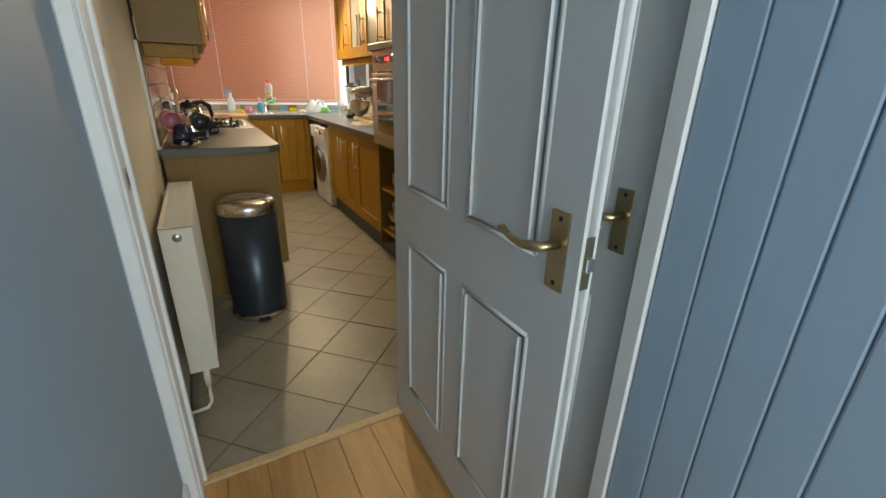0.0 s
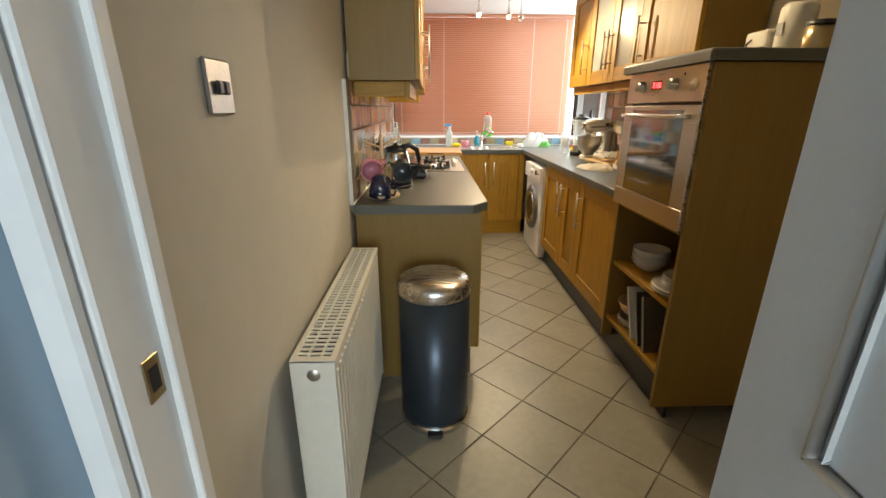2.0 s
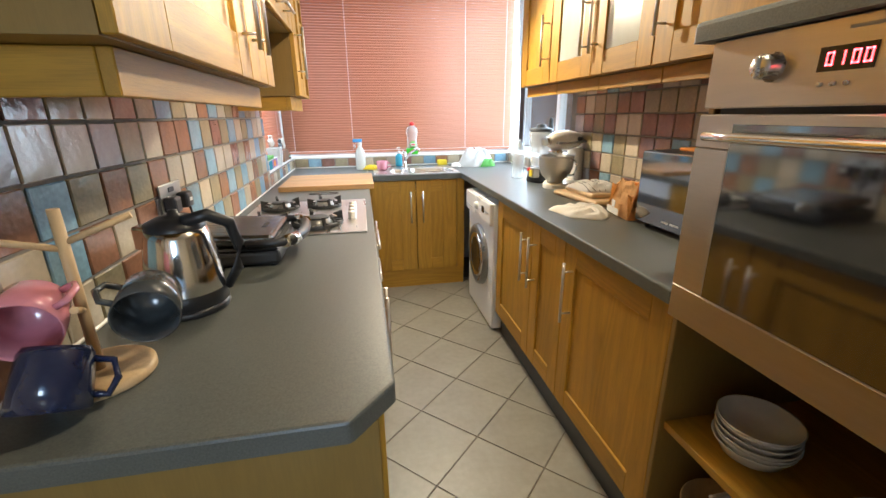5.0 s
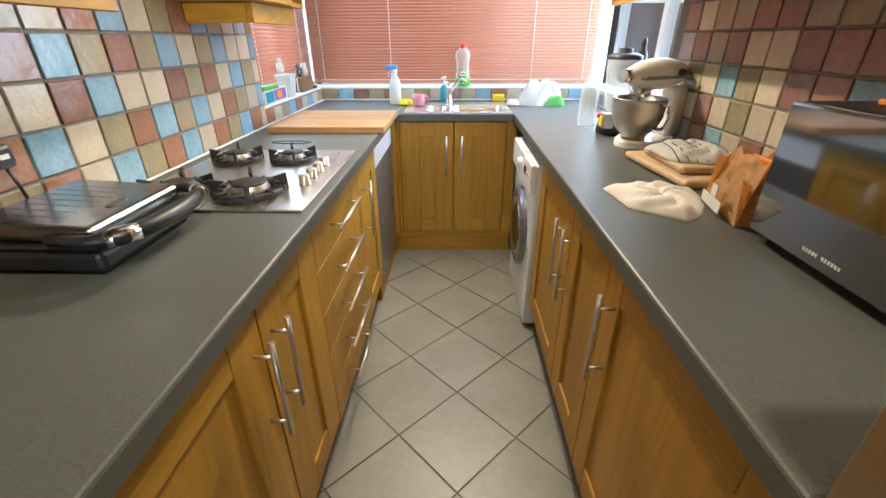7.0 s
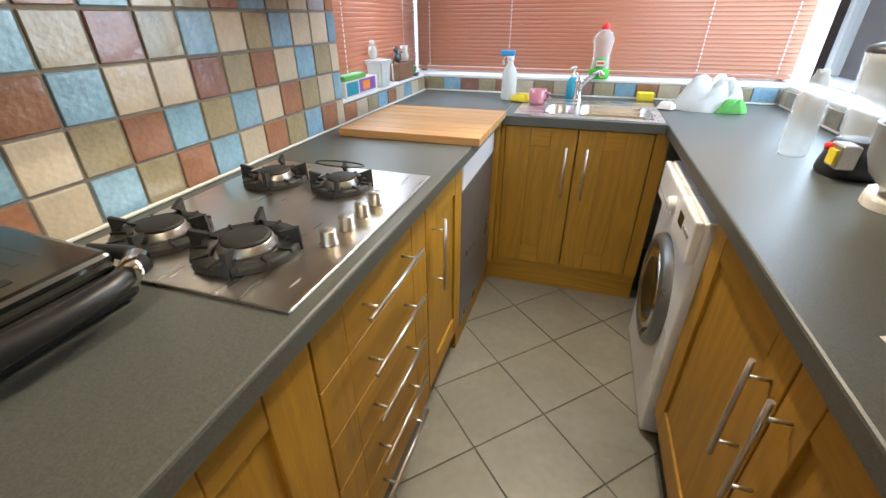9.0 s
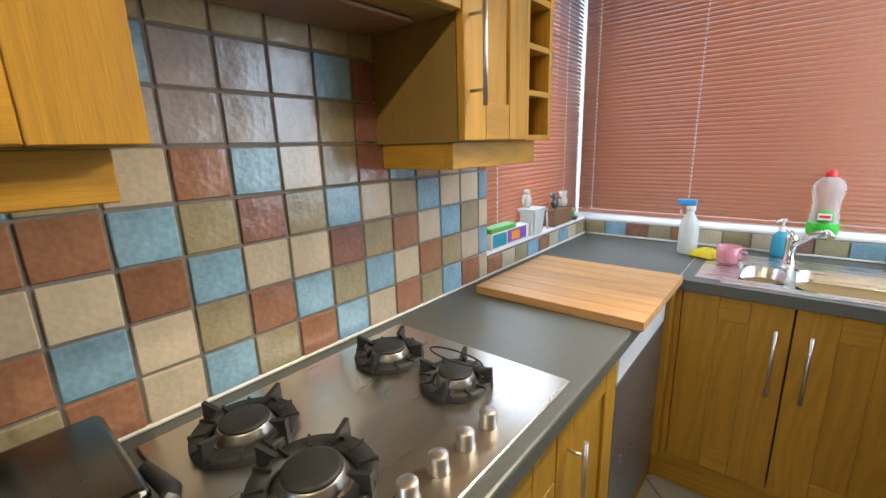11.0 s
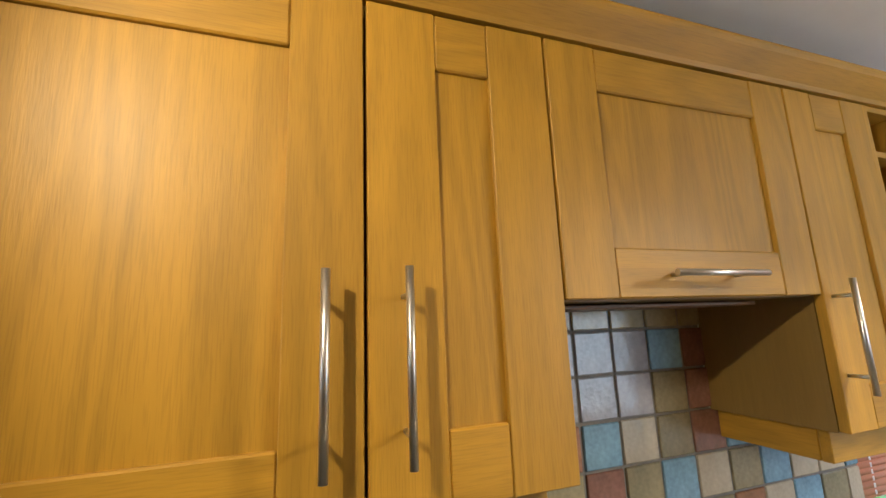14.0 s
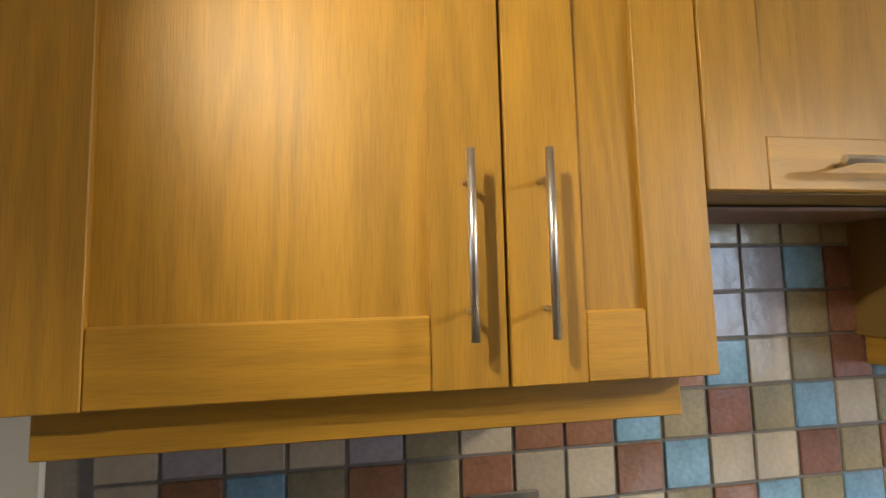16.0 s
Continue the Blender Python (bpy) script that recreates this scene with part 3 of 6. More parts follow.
part("door_stop", box(0.034, 0.045, 0.847, 0.870, 0, 1.995, 0.002), "white", fr)
part("architrave", box(-0.009, 0.028, 0.755, 0.775, 0, 2.06, 0.005), "white", fr)
part("architrave", box(0.81, 0.87, 0.755, 0.775, 0, 2.06, 0.005), "white", fr)
part("architrave", box(0.028, 0.81, 0.755, 0.775, 2.0, 2.06, 0.005), "white", fr)
part("strike_plate", box(0.033, 0.036, 0.810, 0.838, 1.018, 1.072, 0.001), "brass", fr, "worn brass strike plate")
part("strike_hole", box(0.0352, 0.0366, 0.816, 0.832, 1.030, 1.060), "black", fr)
structure("threshold", box(0.0, 0.79, 0.835, 0.875, -0.012, 0.006, 0.004), "palewood", "pale wooden threshold strip")
structure("baseboard", box(-0.010, 0.006, -2.4, 0.752, 0, 0.12, 0.004), "white", "white skirting board in the hall")

# ---- cabinets ----


def slab(axis, out, plane, a0, a1, z0, z1, d0, d1):
    """Box limits for a piece on a cabinet face: a along the run, d out from the face."""
    p0, p1 = sorted((plane + out * d0, plane + out * d1))
    return (p0, p1, a0, a1, z0, z1) if axis == "y" else (a0, a1, p0, p1, z0, z1)


def spot(axis, out, plane, a, d, z):
    return (plane + out * d, a, z) if axis == "y" else (a, plane + out * d, z)


def bar_handle(parent, axis, out, plane, a0, z0, a1, z1):
    """A steel bar handle on two posts."""
    d = 0.040
    p, q = Vector(spot(axis, out, plane, a0, d, z0)), Vector(spot(axis, out, plane, a1, d, z1))
    bm = tube([p, q], 0.0058, steps=12)
    for k in (0.15, 0.85):
        c = p.lerp(q, k)
        e = Vector(c)
        if axis == "y":
            e.x = plane
        else:
            e.y = plane
        tube([e, c], 0.004, bm, 8)
    return part("handle", bm, "handle", parent, "brushed steel bar handle")


def shaker(parent, axis, out, plane, a0, a1, z0, z1, stile=0.085, rail=0.09, handle=None, glazed=False, near=0.0):
    """A framed oak door with a sunk panel; handle: (a0, z0, a1, z1); near: width of the first stile if it differs."""
    near = near or stile
    g = 0.0018
    a0, a1, z0, z1 = a0 + g, a1 - g, z0 + g, z1 - g
    across = "oak_h" if axis == "y" else "oak_x"
    bm = box(*slab(axis, out, plane, a0 + near - 0.006, a1 - stile + 0.006, z0 + rail - 0.006, z1 - rail + 0.006, 0.003, 0.011))
    door = part("door", bm, "frosted" if glazed else "oak_v", parent, "oak door with frosted glass panel" if glazed else "")
    for u, v in ((a0, a0 + near), (a1 - stile, a1)):
        part("stile", box(*slab(axis, out, plane, u, v, z0, z1, 0.0, 0.020), 0.0016), "oak_v", door)
    for u, v in ((z0, z0 + rail), (z1 - rail, z1)):
        part("rail", box(*slab(axis, out, plane, a0 + near + 0.0004, a1 - stile - 0.0004, u, v, 0.0, 0.0194), 0.0028), across, door)
    if handle:
        bar_handle(door, axis, out, plane + out * 0.02, *handle)
    return door


def cab(name, axis, out, plane, back, a0, a1, z0, z1, label, group):
    ob = thing(name, spot(axis, out, plane, (a0 + a1) / 2, 0, z0), label, "cabinet", group)
    t, d, a0, a1 = 0.018, abs(back - plane), a0 + 0.0006, a1 - 0.0006
    for u, v in ((a0, a0 + t), (a1 - t, a1)):
        part("side_panel", box(*slab(axis, out, plane, u, v, z0, z1, -d, -0.001)), "panel", ob)
    for u, v, nm in ((z0, z0 + t, "bottom_panel"), (z1 - t, z1, "top_panel")):
        part(nm, box(*slab(axis, out, plane, a0 + t, a1 - t, u, v, -d, -0.001)), "panel", ob)
    part("back_panel", box(*slab(axis, out, plane, a0 + t, a1 - t, z0 + t, z1 - t, -d, -d + 0.008)), "panel", ob)
    return ob


FL, BL = 0.576, 0.004        # left base units: front of the carcass, back
FR, BR = 1.378, XR - 0.004   # right base units
FS, BS = 4.952, 5.44         # sink unit
ZB, ZT = 0.15, WT - 0.041
GB = "base units round the kitchen"
u = cab("base_cabinet", "y", 1, FL, BL, 2.33, 2.977, ZB, ZT, "oak shaker base cabinet with a bar handle", GB)
shaker(u, "y", 1, FL, 2.33, 2.977, ZB, ZT - 0.004, 0.11, 0.09, handle=(2.938, 0.56, 2.938, 0.81))
u = cab("base_cabinet", "y", 1, FL, BL, 2.979, 3.334, ZB, ZT, "oak shaker base cabinet under the worktop", GB)
shaker(u, "y", 1, FL, 2.979, 3.334, ZB, ZT - 0.004, 0.115, 0.09, handle=(3.022, 0.56, 3.022, 0.81))
u = cab("drawer_cabinet", "y", 1, FL, BL, 3.336, 3.906, ZB, ZT, "oak drawer cabinet with five drawers under the hob", GB)
for i in range(5):
    z1 = ZT - 0.004 - i * 0.150
    d = part("drawer", box(*slab("y", 1, FL, 3.444, 3.798, z1 - 0.147, z1, 0.0, 0.0194), 0.0014), "oak_h", u)
    for y0, y1 in ((3.338, 3.4436), (3.7984, 3.904)):
        part("stile", box(*slab("y", 1, FL, y0, y1, z1 - 0.147, z1, 0.0, 0.020), 0.0016), "oak_v", d)
    bar_handle(d, "y", 1, FL + 0.02, 3.475, z1 - 0.073, 3.775, z1 - 0.073)
u = cab("narrow_cabinet", "y", 1, FL, BL, 3.908, 4.30, ZB, ZT, "narrow oak shaker base cabinet beside the drawers", GB)
shaker(u, "y", 1, FL, 3.908, 4.30, ZB, ZT - 0.004, handle=(3.965, 0.56, 3.965, 0.81))
dw = thing("dishwasher", (0.3, 4.56, 0.0), "grey-fronted appliance with a white top strip under the worktop", "dishwasher")
part("body", box(0.05, 0.565, 4.315, 4.88, 0.10, ZT, 0.003), "appliance", dw)
part("control_strip", box(0.566, 0.595, 4.318, 4.878, 0.76, ZT - 0.002, 0.004), "appliance", dw, "white control strip")
part("door", box(0.566, 0.592, 4.318, 4.878, 0.12, 0.755, 0.004), "greypanel", dw, "grey steel door")
structure("trim_end_panel", box(0.004, 0.587, 2.295, 2.327, 0.17, ZT, 0.002), "panel", "oak-effect end panel of the base units, darkened for shade")
structure("trim_end_panel_base", box(0.03, 0.52, 2.300, 2.322, 0.0, 0.168), "panel", "recessed plinth end")
structure("trim_corner_post", box(0.560, 0.616, 4.882, 4.948, ZB, ZT, 0.002), "oak_v", "oak corner filler")
u = cab("sink_cabinet", "x", -1, FS, BS, 0.622, 1.325, ZB, ZT - 0.0, "two-door oak shaker sink cabinet", GB)
shaker(u, "x", -1, FS, 0.640, 0.975, ZB, ZT - 0.004, 0.118, 0.09, handle=(0.932, 0.555, 0.932, 0.80))
shaker(u, "x", -1, FS, 0.977, 1.300, ZB, ZT - 0.004, 0.112, 0.09, handle=(1.026, 0.555, 1.026, 0.80))
structure("trim_filler", box(1.302, 1.36, 4.932, 4.950, ZB, ZT, 0.001), "oak_v", "oak filler strip")
structure("trim_filler_left", box(0.6175, 0.638, 4.932, 4.950, ZB, ZT, 0.001), "oak_v", "oak filler strip")
structure("plinth_sink", box(0.58, 1.36, 4.952, 4.968, 0, ZB - 0.004, 0.001), "oak_x", "oak plinth under the sink cabinet")
# dark wood colour here paints the shade under the left units
structure("plinth_left", box(0.535, 0.552, 2.325, 4.30, 0, ZB - 0.004), "darkwood", "plinth with the shade under the units put into its colour")
structure("plinth_left_far", box(0.560, 0.578, 4.302, 4.950, 0, ZB - 0.03, 0.001), "oak_h", "oak plinth under the dishwasher")
structure("plinth_right", box(1.398, 1.413, 1.95, 4.055, 0, ZB - 0.004), "black", "black plinth under the cabinets")
u = cab("base_cabinet", "y", -1, FR, BR, 2.580, 3.19, ZB, ZT, "oak shaker base cabinet beside the oven tower", GB)
shaker(u, "y", -1, FR, 2.580, 3.19, ZB, ZT - 0.004, handle=(3.118, 0.56, 3.118, 0.81))
u = cab("base_cabinet", "y", -1, FR, BR, 3.192, 4.058, ZB, ZT, "two-door oak shaker base cabinet beside the washing machine", GB)
shaker(u, "y", -1, FR, 3.192, 3.525, ZB, ZT - 0.004, handle=(3.478, 0.56, 3.478, 0.81))
shaker(u, "y", -1, FR, 3.527, 4.058, ZB, ZT - 0.004, handle=(3.572, 0.56, 3.572, 0.81))

# wall cabinets, left
GW = "wall cabinets along the tiled wall"
WX, WB, WTOP = 0.288, 1.452, 2.205
u = cab("wall_cabinet", "y", 1, WX, 0.004, 2.348, 3.357, WB, WTOP, "two-door oak shaker wall cabinet with long bar handles", GW)
shaker(u, "y", 1, WX, 2.348, 3.037, WB, WTOP, 0.105, 0.10, near=0.160, handle=(2.982, 1.522, 2.982, 1.772))
shaker(u, "y", 1, WX, 3.039, 3.357, WB, WTOP, 0.110, 0.10, handle=(3.090, 1.522, 3.090, 1.776))
part("pelmet", box(0.24, 0.262, 2.425, 3.325, 1.385, WB - 0.001, 0.002), "oak_h", u)
part("pelmet", box(0.012, 0.239, 2.425, 2.443, 1.385, WB - 0.001, 0.002), "oak_x", u)
u = cab("extractor_cabinet", "y", 1, WX, 0.004, 3.359, 3.985, 1.728, WTOP, "oak flap-door cabinet over the hob", GW)
shaker(u, "y", 1, WX, 3.359, 3.985, 1.728, WTOP, 0.105, 0.088, handle=(3.555, 1.77, 3.775, 1.77))
part("extractor", box(0.03, 0.20, 3.40, 3.94, 1.716, 1.7245, 0.002), "darkwood", u, "dark grey extractor underside")
u = cab("wall_cabinet", "y", 1, WX, 0.004, 3.987, 4.280, WB, WTOP, "narrow oak shaker wall cabinet beside the window", GW)
shaker(u, "y", 1, WX, 3.987, 4.280, WB, WTOP, 0.088, 0.09, handle=(4.016, 1.53, 4.016, 1.76))
part("pelmet", box(0.24, 0.262, 4.0, 4.42, 1.385, WB - 0.001, 0.002), "oak_h", u)
part("pelmet", box(0.012, 0.239, 4.0, 4.018, 1.385, WB - 0.001, 0.002), "oak_x", u)
rack = thing("wine_rack", (0.15, 4.36, WB), "open oak wine rack with six square bottle slots", "wine rack", GW)
bm = box(0.004, 0.305, 4.283, 4.301, WB, WTOP, 0.001)
bx(bm, 0.004, 0.305, 4.422, 4.440, WB, WTOP, 0.001)
part("body", bm, "oak_v", rack)
for i in range(7):
    z = WB + i * (WTOP - WB - 0.016) / 6
    part("shelf", box(0.004, 0.304, 4.3015, 4.4215, z, z + 0.016, 0.001), "oak_h", rack)
part("back", box(0.004, 0.012, 4.3015, 4.4215, WB + 0.017, WTOP - 0.017), "panel", rack)
cor = thing("cornice", (0.33, 3.4, WTOP), "oak cornice moulding along the top of the wall cabinets", "cornice")


def moulding(y0, y1, xs):
    bm = bmesh.new()
    prof = [(0.0, 0.002), (0.022, 0.002), (0.026, 0.012), (0.058, 0.048), (0.062, 0.060), (0.062, 0.066), (0.0, 0.066)]
    s = -1 if xs > 1 else 1
    a = [bm.verts.new((xs + s * px, y0 - px * 0.6, WTOP + pz)) for px, pz in prof]
    b = [bm.verts.new((xs + s * px, y1 + px * 0.9, WTOP + pz)) for px, pz in prof]
    k = len(prof)
    for i in range(k):
        bm.faces.new((a[i], a[(i + 1) % k], b[(i + 1) % k], b[i]))
    bm.faces.new(a)
    bm.faces.new(b[::-1])
    return bm


part("moulding", moulding(2.348, 4.44, WX + 0.002), "oak_h", cor)
part("top_board", box(0.004, WX, 2.375, 4.44, WTOP + 0.001, WTOP + 0.012), "panel", cor)

# wall cabinets, right
RX, RB = 1.632, 1.512
rights = [(4.02, 4.452, False, 4.055), (3.585, 4.018, True, 3.625), (3.165, 3.583, True, 3.545), (2.565, 3.163, False, 3.115)]
for a0, a1, gl, h in rights:
    u = cab("wall_cabinet", "y", -1, RX, XR - 0.004, a0, a1, RB, 2.25, "oak wall cabinet with a frosted glass door" if gl else "oak shaker wall cabinet on the side wall", "wall cabinets opposite the hob")
    shaker(u, "y", -1, RX, a0, a1, RB, 2.25, 0.09, 0.095, handle=(h, 1.60, h, 1.85), glazed=gl)
    part("pelmet", box(RX + 0.03, RX + 0.05, a0 + 0.001, a1 - 0.001, 1.455, RB - 0.001, 0.002), "oak_h", u)
cor = thing("cornice", (1.6, 3.5, 2.25), "oak cornice moulding over the side wall cabinets", "cornice")
bm = moulding(2.565, 4.452, RX - 0.004)
bmesh.ops.translate(bm, vec=(0, 0, 2.25 - WTOP), verts=bm.verts)
part("moulding", bm, "oak_h", cor)

# oven tower
tw = thing("oven_tower", (1.62, 2.28, 0), "tall oak oven housing with open shelves and a worktop on it", "oven housing")
part("side_panel", box(1.314, XR - 0.004, 1.917, 1.937, 0.085, 1.488, 0.002), "panel", tw)
part("side_panel", box(1.338, XR - 0.004, 2.543, 2.560, 0.085, 1.488, 0.002), "panel", tw)
part("back_panel", box(XR - 0.03, XR - 0.02, 1.938, 2.542, 0.1, 1.487), "panel", tw)
part("shelf", box(1.352, XR - 0.031, 1.938, 2.542, 0.528, 0.550, 0.001), "oak_h", tw, "oak shelf with a bright front edge")
part("shelf", box(1.352, XR - 0.031, 1.938, 2.542, 0.200, 0.220, 0.001), "oak_h", tw)
part("oven_shelf", box(1.352, XR - 0.031, 1.938, 2.542, 0.850, 0.872, 0.001), "panel", tw)
part("top", prism([(1.284, 1.900), (XR - 0.003, 1.900), (XR - 0.003, 2.575), (1.284, 2.575)], 1.490, 1.530, 0.010), "worktop", tw, "dark slate-grey worktop slab")

ov = thing("built_in_oven", (1.6, 2.29, 0.937), "stainless steel built-in oven with a red clock display", "oven")
part("body", box(1.335, 1.87, 2.0, 2.58, 0.94, 1.55), "black", ov)
part("control_panel", box(1.298, 1.334, 1.988, 2.588, 1.425, 1.553, 0.003), "ovensteel", ov)
door = part("door", box(1.292, 1.334, 1.988, 2.588, 0.945, 1.0295, 0.003), "ovensteel", ov)
part("top_rail", box(1.292, 1.334, 1.988, 2.588, 1.3455, 1.413, 0.003), "ovensteel", door)
part("side_rail", box(1.292, 1.334, 1.988, 2.078, 1.030, 1.345, 0.002), "ovensteel", door)
part("side_rail", box(1.292, 1.334, 2.498, 2.588, 1.030, 1.345, 0.002), "ovensteel", door)
part("glass", box(1.2905, 1.300, 2.079, 2.497, 1.031, 1.395, 0.001), "mirrorglass", door, "dark mirror-like oven glass")
hp = [(1.292, 2.54, 1.372), (1.262, 2.53, 1.372), (1.250, 2.45, 1.372), (1.246, 2.29, 1.372), (1.250, 2.13, 1.372), (1.262, 2.05, 1.372), (1.292, 2.04, 1.372)]
part("handle", tube(hp, 0.0095, steps=10), "chrome", door, "bowed steel door handle")
for y in (2.445, 2.185):
    k = part("knob", lathe([(0.0, 0.030), (0.017, 0.030), (0.021, 0.024), (0.022, 0.004), (0.025, 0.0), (0.0, 0.0)], m=pose(1.298, y, 1.492, 0, -90, 0), steps=22), "steel", ov, "steel control knob")
    part("grip", box(1.262, 1.270, y - 0.004, y + 0.004, 1.474, 1.510, 0.002), "steel", k)
part("display", box(1.2965, 1.2985, 2.285, 2.365, 1.476, 1.512), "blackglass", ov)
DIG = {"1": "bc", "0": "abcdef", "4": "bcfg", "2": "abged"}


def digit(bm, ch, y, z, w, h, x):
    t = 0.0026
    seg = {"a": (0, w, h - t, h), "g": (0, w, h / 2 - t / 2, h / 2 + t / 2), "d": (0, w, 0, t), "b": (w - t, w, h / 2, h), "c": (w - t, w, 0, h / 2), "f": (0, t, h / 2, h), "e": (0, t, 0, h / 2)}
    for s in DIG[ch]:
        u0, u1, v0, v1 = seg[s]
        bx(bm, x - 0.0006, x, y - u1, y - u0, z + v0, z + v1)


bm = bmesh.new()
for k, ch in enumerate("0100"):
    digit(bm, ch, 2.353 - k * 0.0165 - (0.004 if k > 1 else 0), 1.484, 0.011, 0.020, 1.2962)
part("clock_digits", bm, "led", ov, "red lit clock digits")
for y in (2.355, 2.335, 2.315):
    part("button", lathe([(0, 0.004), (0.004, 0.004), (0.004, 0)], m=pose(1.298, y, 1.458, 0, -90, 0), steps=12), "steel", ov)
part("indicator", lathe([(0, 0.002), (0.005, 0.002), (0.005, 0)], m=pose(1.298, 2.128, 1.525, 0, -90, 0), steps=12), "black", ov)
part("mark", box(1.2968, 1.2978, 2.27, 2.33, 1.533, 1.538), "greyprint", ov)
bm = lathe([(0, 0.001), (0.020, 0.001), (0.024, 0.0)], m=pose(1.2975, 2.055, 1.487, 0, -90, 0), steps=18)
bx(bm, 1.2962, 1.2975, 2.045, 2.075, 1.462, 1.487)
part("sticker", bm, "tin", ov, "worn silver sticker")
part("trim_strip", box(1.294, 1.303, 1.983, 1.987, 0.94, 1.553), "steel", ov)

shift(ov, 0.010, -0.047, -0.064)

# washing machine
wm = thing("washing_machine", (1.6, 4.38, 0), "white front-loading washing machine under the worktop", "washing machine")
part("body", box(1.300, 1.87, 4.075, 4.672, 0.015, 0.845, 0.010, 2), "appliance", wm)
part("control_panel", prism([(1.275, 4.078), (1.300, 4.078), (1.300, 4.669), (1.275, 4.669)], 0.715, 0.843, 0.008), "appliance", wm)
R = pose(1.300, 4.375, 0.44, 0, -90, 0)
dd = part("door_ring", lathe([(0.150, 0.004), (0.158, 0.022), (0.178, 0.034), (0.205, 0.026), (0.212, 0.0)], m=R, steps=40), "greypanel", wm, "dark grey porthole ring")
part("porthole_rim", lathe([(0.118, 0.012), (0.126, 0.030), (0.150, 0.034), (0.156, 0.020), (0.15, 0.004)], m=R, steps=40), "chrome", dd)
part("porthole_glass", lathe([(0.0, 0.018), (0.07, 0.022), (0.120, 0.030)], m=R, steps=32), "blackglass", dd)
part("dial", lathe([(0, 0.022), (0.020, 0.022), (0.024, 0.016), (0.026, 0)], m=pose(1.275, 4.36, 0.785, 0, -90, 0), steps=22), "appliance", wm)
part("display", box(1.2735, 1.2755, 4.20, 4.26, 0.765, 0.805), "blackglass", wm)
part("drawer_line", box(1.2735, 1.2755, 4.48, 4.65, 0.742, 0.745), "greyprint", wm)
for k in range(4):
    part("button", box(1.2715, 1.2755, 4.11 + 0.02 * k, 4.122 + 0.02 * k, 0.775, 0.787, 0.001), "greyprint", wm)
for x in (1.34, 1.83):
    for y in (4.11, 4.63):
        part("foot", lathe([(0, 0), (0.018, 0), (0.018, 0.016), (0, 0.016)], (x, y, 0), 12), "black", wm)

shift(wm, 0.038, 0.0, 0.0)

# ---- door and hall ----


def panel_door(name, m, w, h, label, lever_at, panels=True):
    """A six-panel moulded door in its own frame: u along its width, v its thickness, z up."""
    ob = thing(name, m.translation, label, "door", kind="structure")
    t = 0.036
    st, mid = 0.105, 0.085
    rows = [(0.18, 0.785), (0.96, 1.62), (1.72, 1.89)]
    pw = (w - 2 * st - mid) / 2
    cols = [(st, st + pw), (st + pw + mid, w - st)]
    core = box(0.0, w, 0.010, t - 0.010, 0.004, h, 0, 1, m)
    us = [0, cols[0][0], cols[0][1], cols[1][0], cols[1][1], w]
    for a, b in ((0, st), (cols[0][1], cols[1][0]), (w - st, w)):
        bx(core, a, b, 0, t, 0.004, h, 0, 1, m)
    zs = [0.004] + [z for r in rows for z in r] + [h]
    for z0, z1 in zip(zs[::2], zs[1::2]):
        for a, b in cols:
            bx(core, a, b, 0, t, z0, z1, 0, 1, m)
    leaf = part("leaf", core, "doorpaint", ob)
    for a, b in cols:
        for z0, z1 in rows:
            for v0, v1 in ((0.001, 0.012), (t - 0.012, t - 0.001)):
                bm = box(a + 0.028, b - 0.028, v0, v1, z0 + 0.028, z1 - 0.028, 0.008, 2, m)
                part("panel", bm, "doorpaint", leaf)
                mo = bmesh.new()
                for p, q in (((a + 0.006, z0 + 0.006), (b - 0.006, z0 + 0.006)), ((b - 0.006, z0 + 0.006), (b - 0.006, z1 - 0.006)), ((b - 0.006, z1 - 0.006), (a + 0.006, z1 - 0.006)), ((a + 0.006, z1 - 0.006), (a + 0.006, z0 + 0.006))):
                    vv = 0.003 if v0 < 0.01 else t - 0.003
                    tube([m @ Vector((p[0], vv, p[1])), m @ Vector((q[0], vv, q[1]))], 0.007, mo, 8)
                part("bead", mo, "doorpaint", leaf)
    for side in (0, 1):
        v = -0.003 if side == 0 else t
        pl = part("handle_plate", box(lever_at - 0.022, lever_at + 0.022, v, v + 0.003, 0.918, 1.068, 0.001, 1, m), "brass", ob, "antique brass handle plate")
        s = -1 if side == 0 else 1
        v0 = 0.0 if side == 0 else t
        pts = [(lever_at, v0, 1.008), (lever_at, v0 + s * 0.045, 1.008), (lever_at - 0.02, v0 + s * 0.050, 1.006), (lever_at - 0.05, v0 + s * 0.050, 0.999), (lever_at - 0.08, v0 + s * 0.050, 1.003), (lever_at - 0.105, v0 + s * 0.050, 1.015), (lever_at - 0.118, v0 + s * 0.050, 1.012)]
        part("lever", tube([m @ Vector(p) for p in pts], [0.010, 0.009, 0.010, 0.0075, 0.006, 0.006, 0.004], steps=10), "brass", pl)
        for z in (0.931, 1.055):
            part("screw", box(lever_at - 0.004, lever_at + 0.004, v - 0.001 if side == 0 else v + 0.002, v + 0.001 if side == 0 else v + 0.004, z - 0.004, z + 0.004, 0, 1, m), "black", pl)
    part("latch_plate", box(w - 0.0005, w + 0.0015, 0.008, t - 0.008, 0.935, 1.035, 0, 1, m), "brass", ob)
    part("latch", box(w + 0.001, w + 0.010, 0.012, t - 0.012, 0.975, 0.995, 0.002, 1, m), "chrome", ob)
    return ob


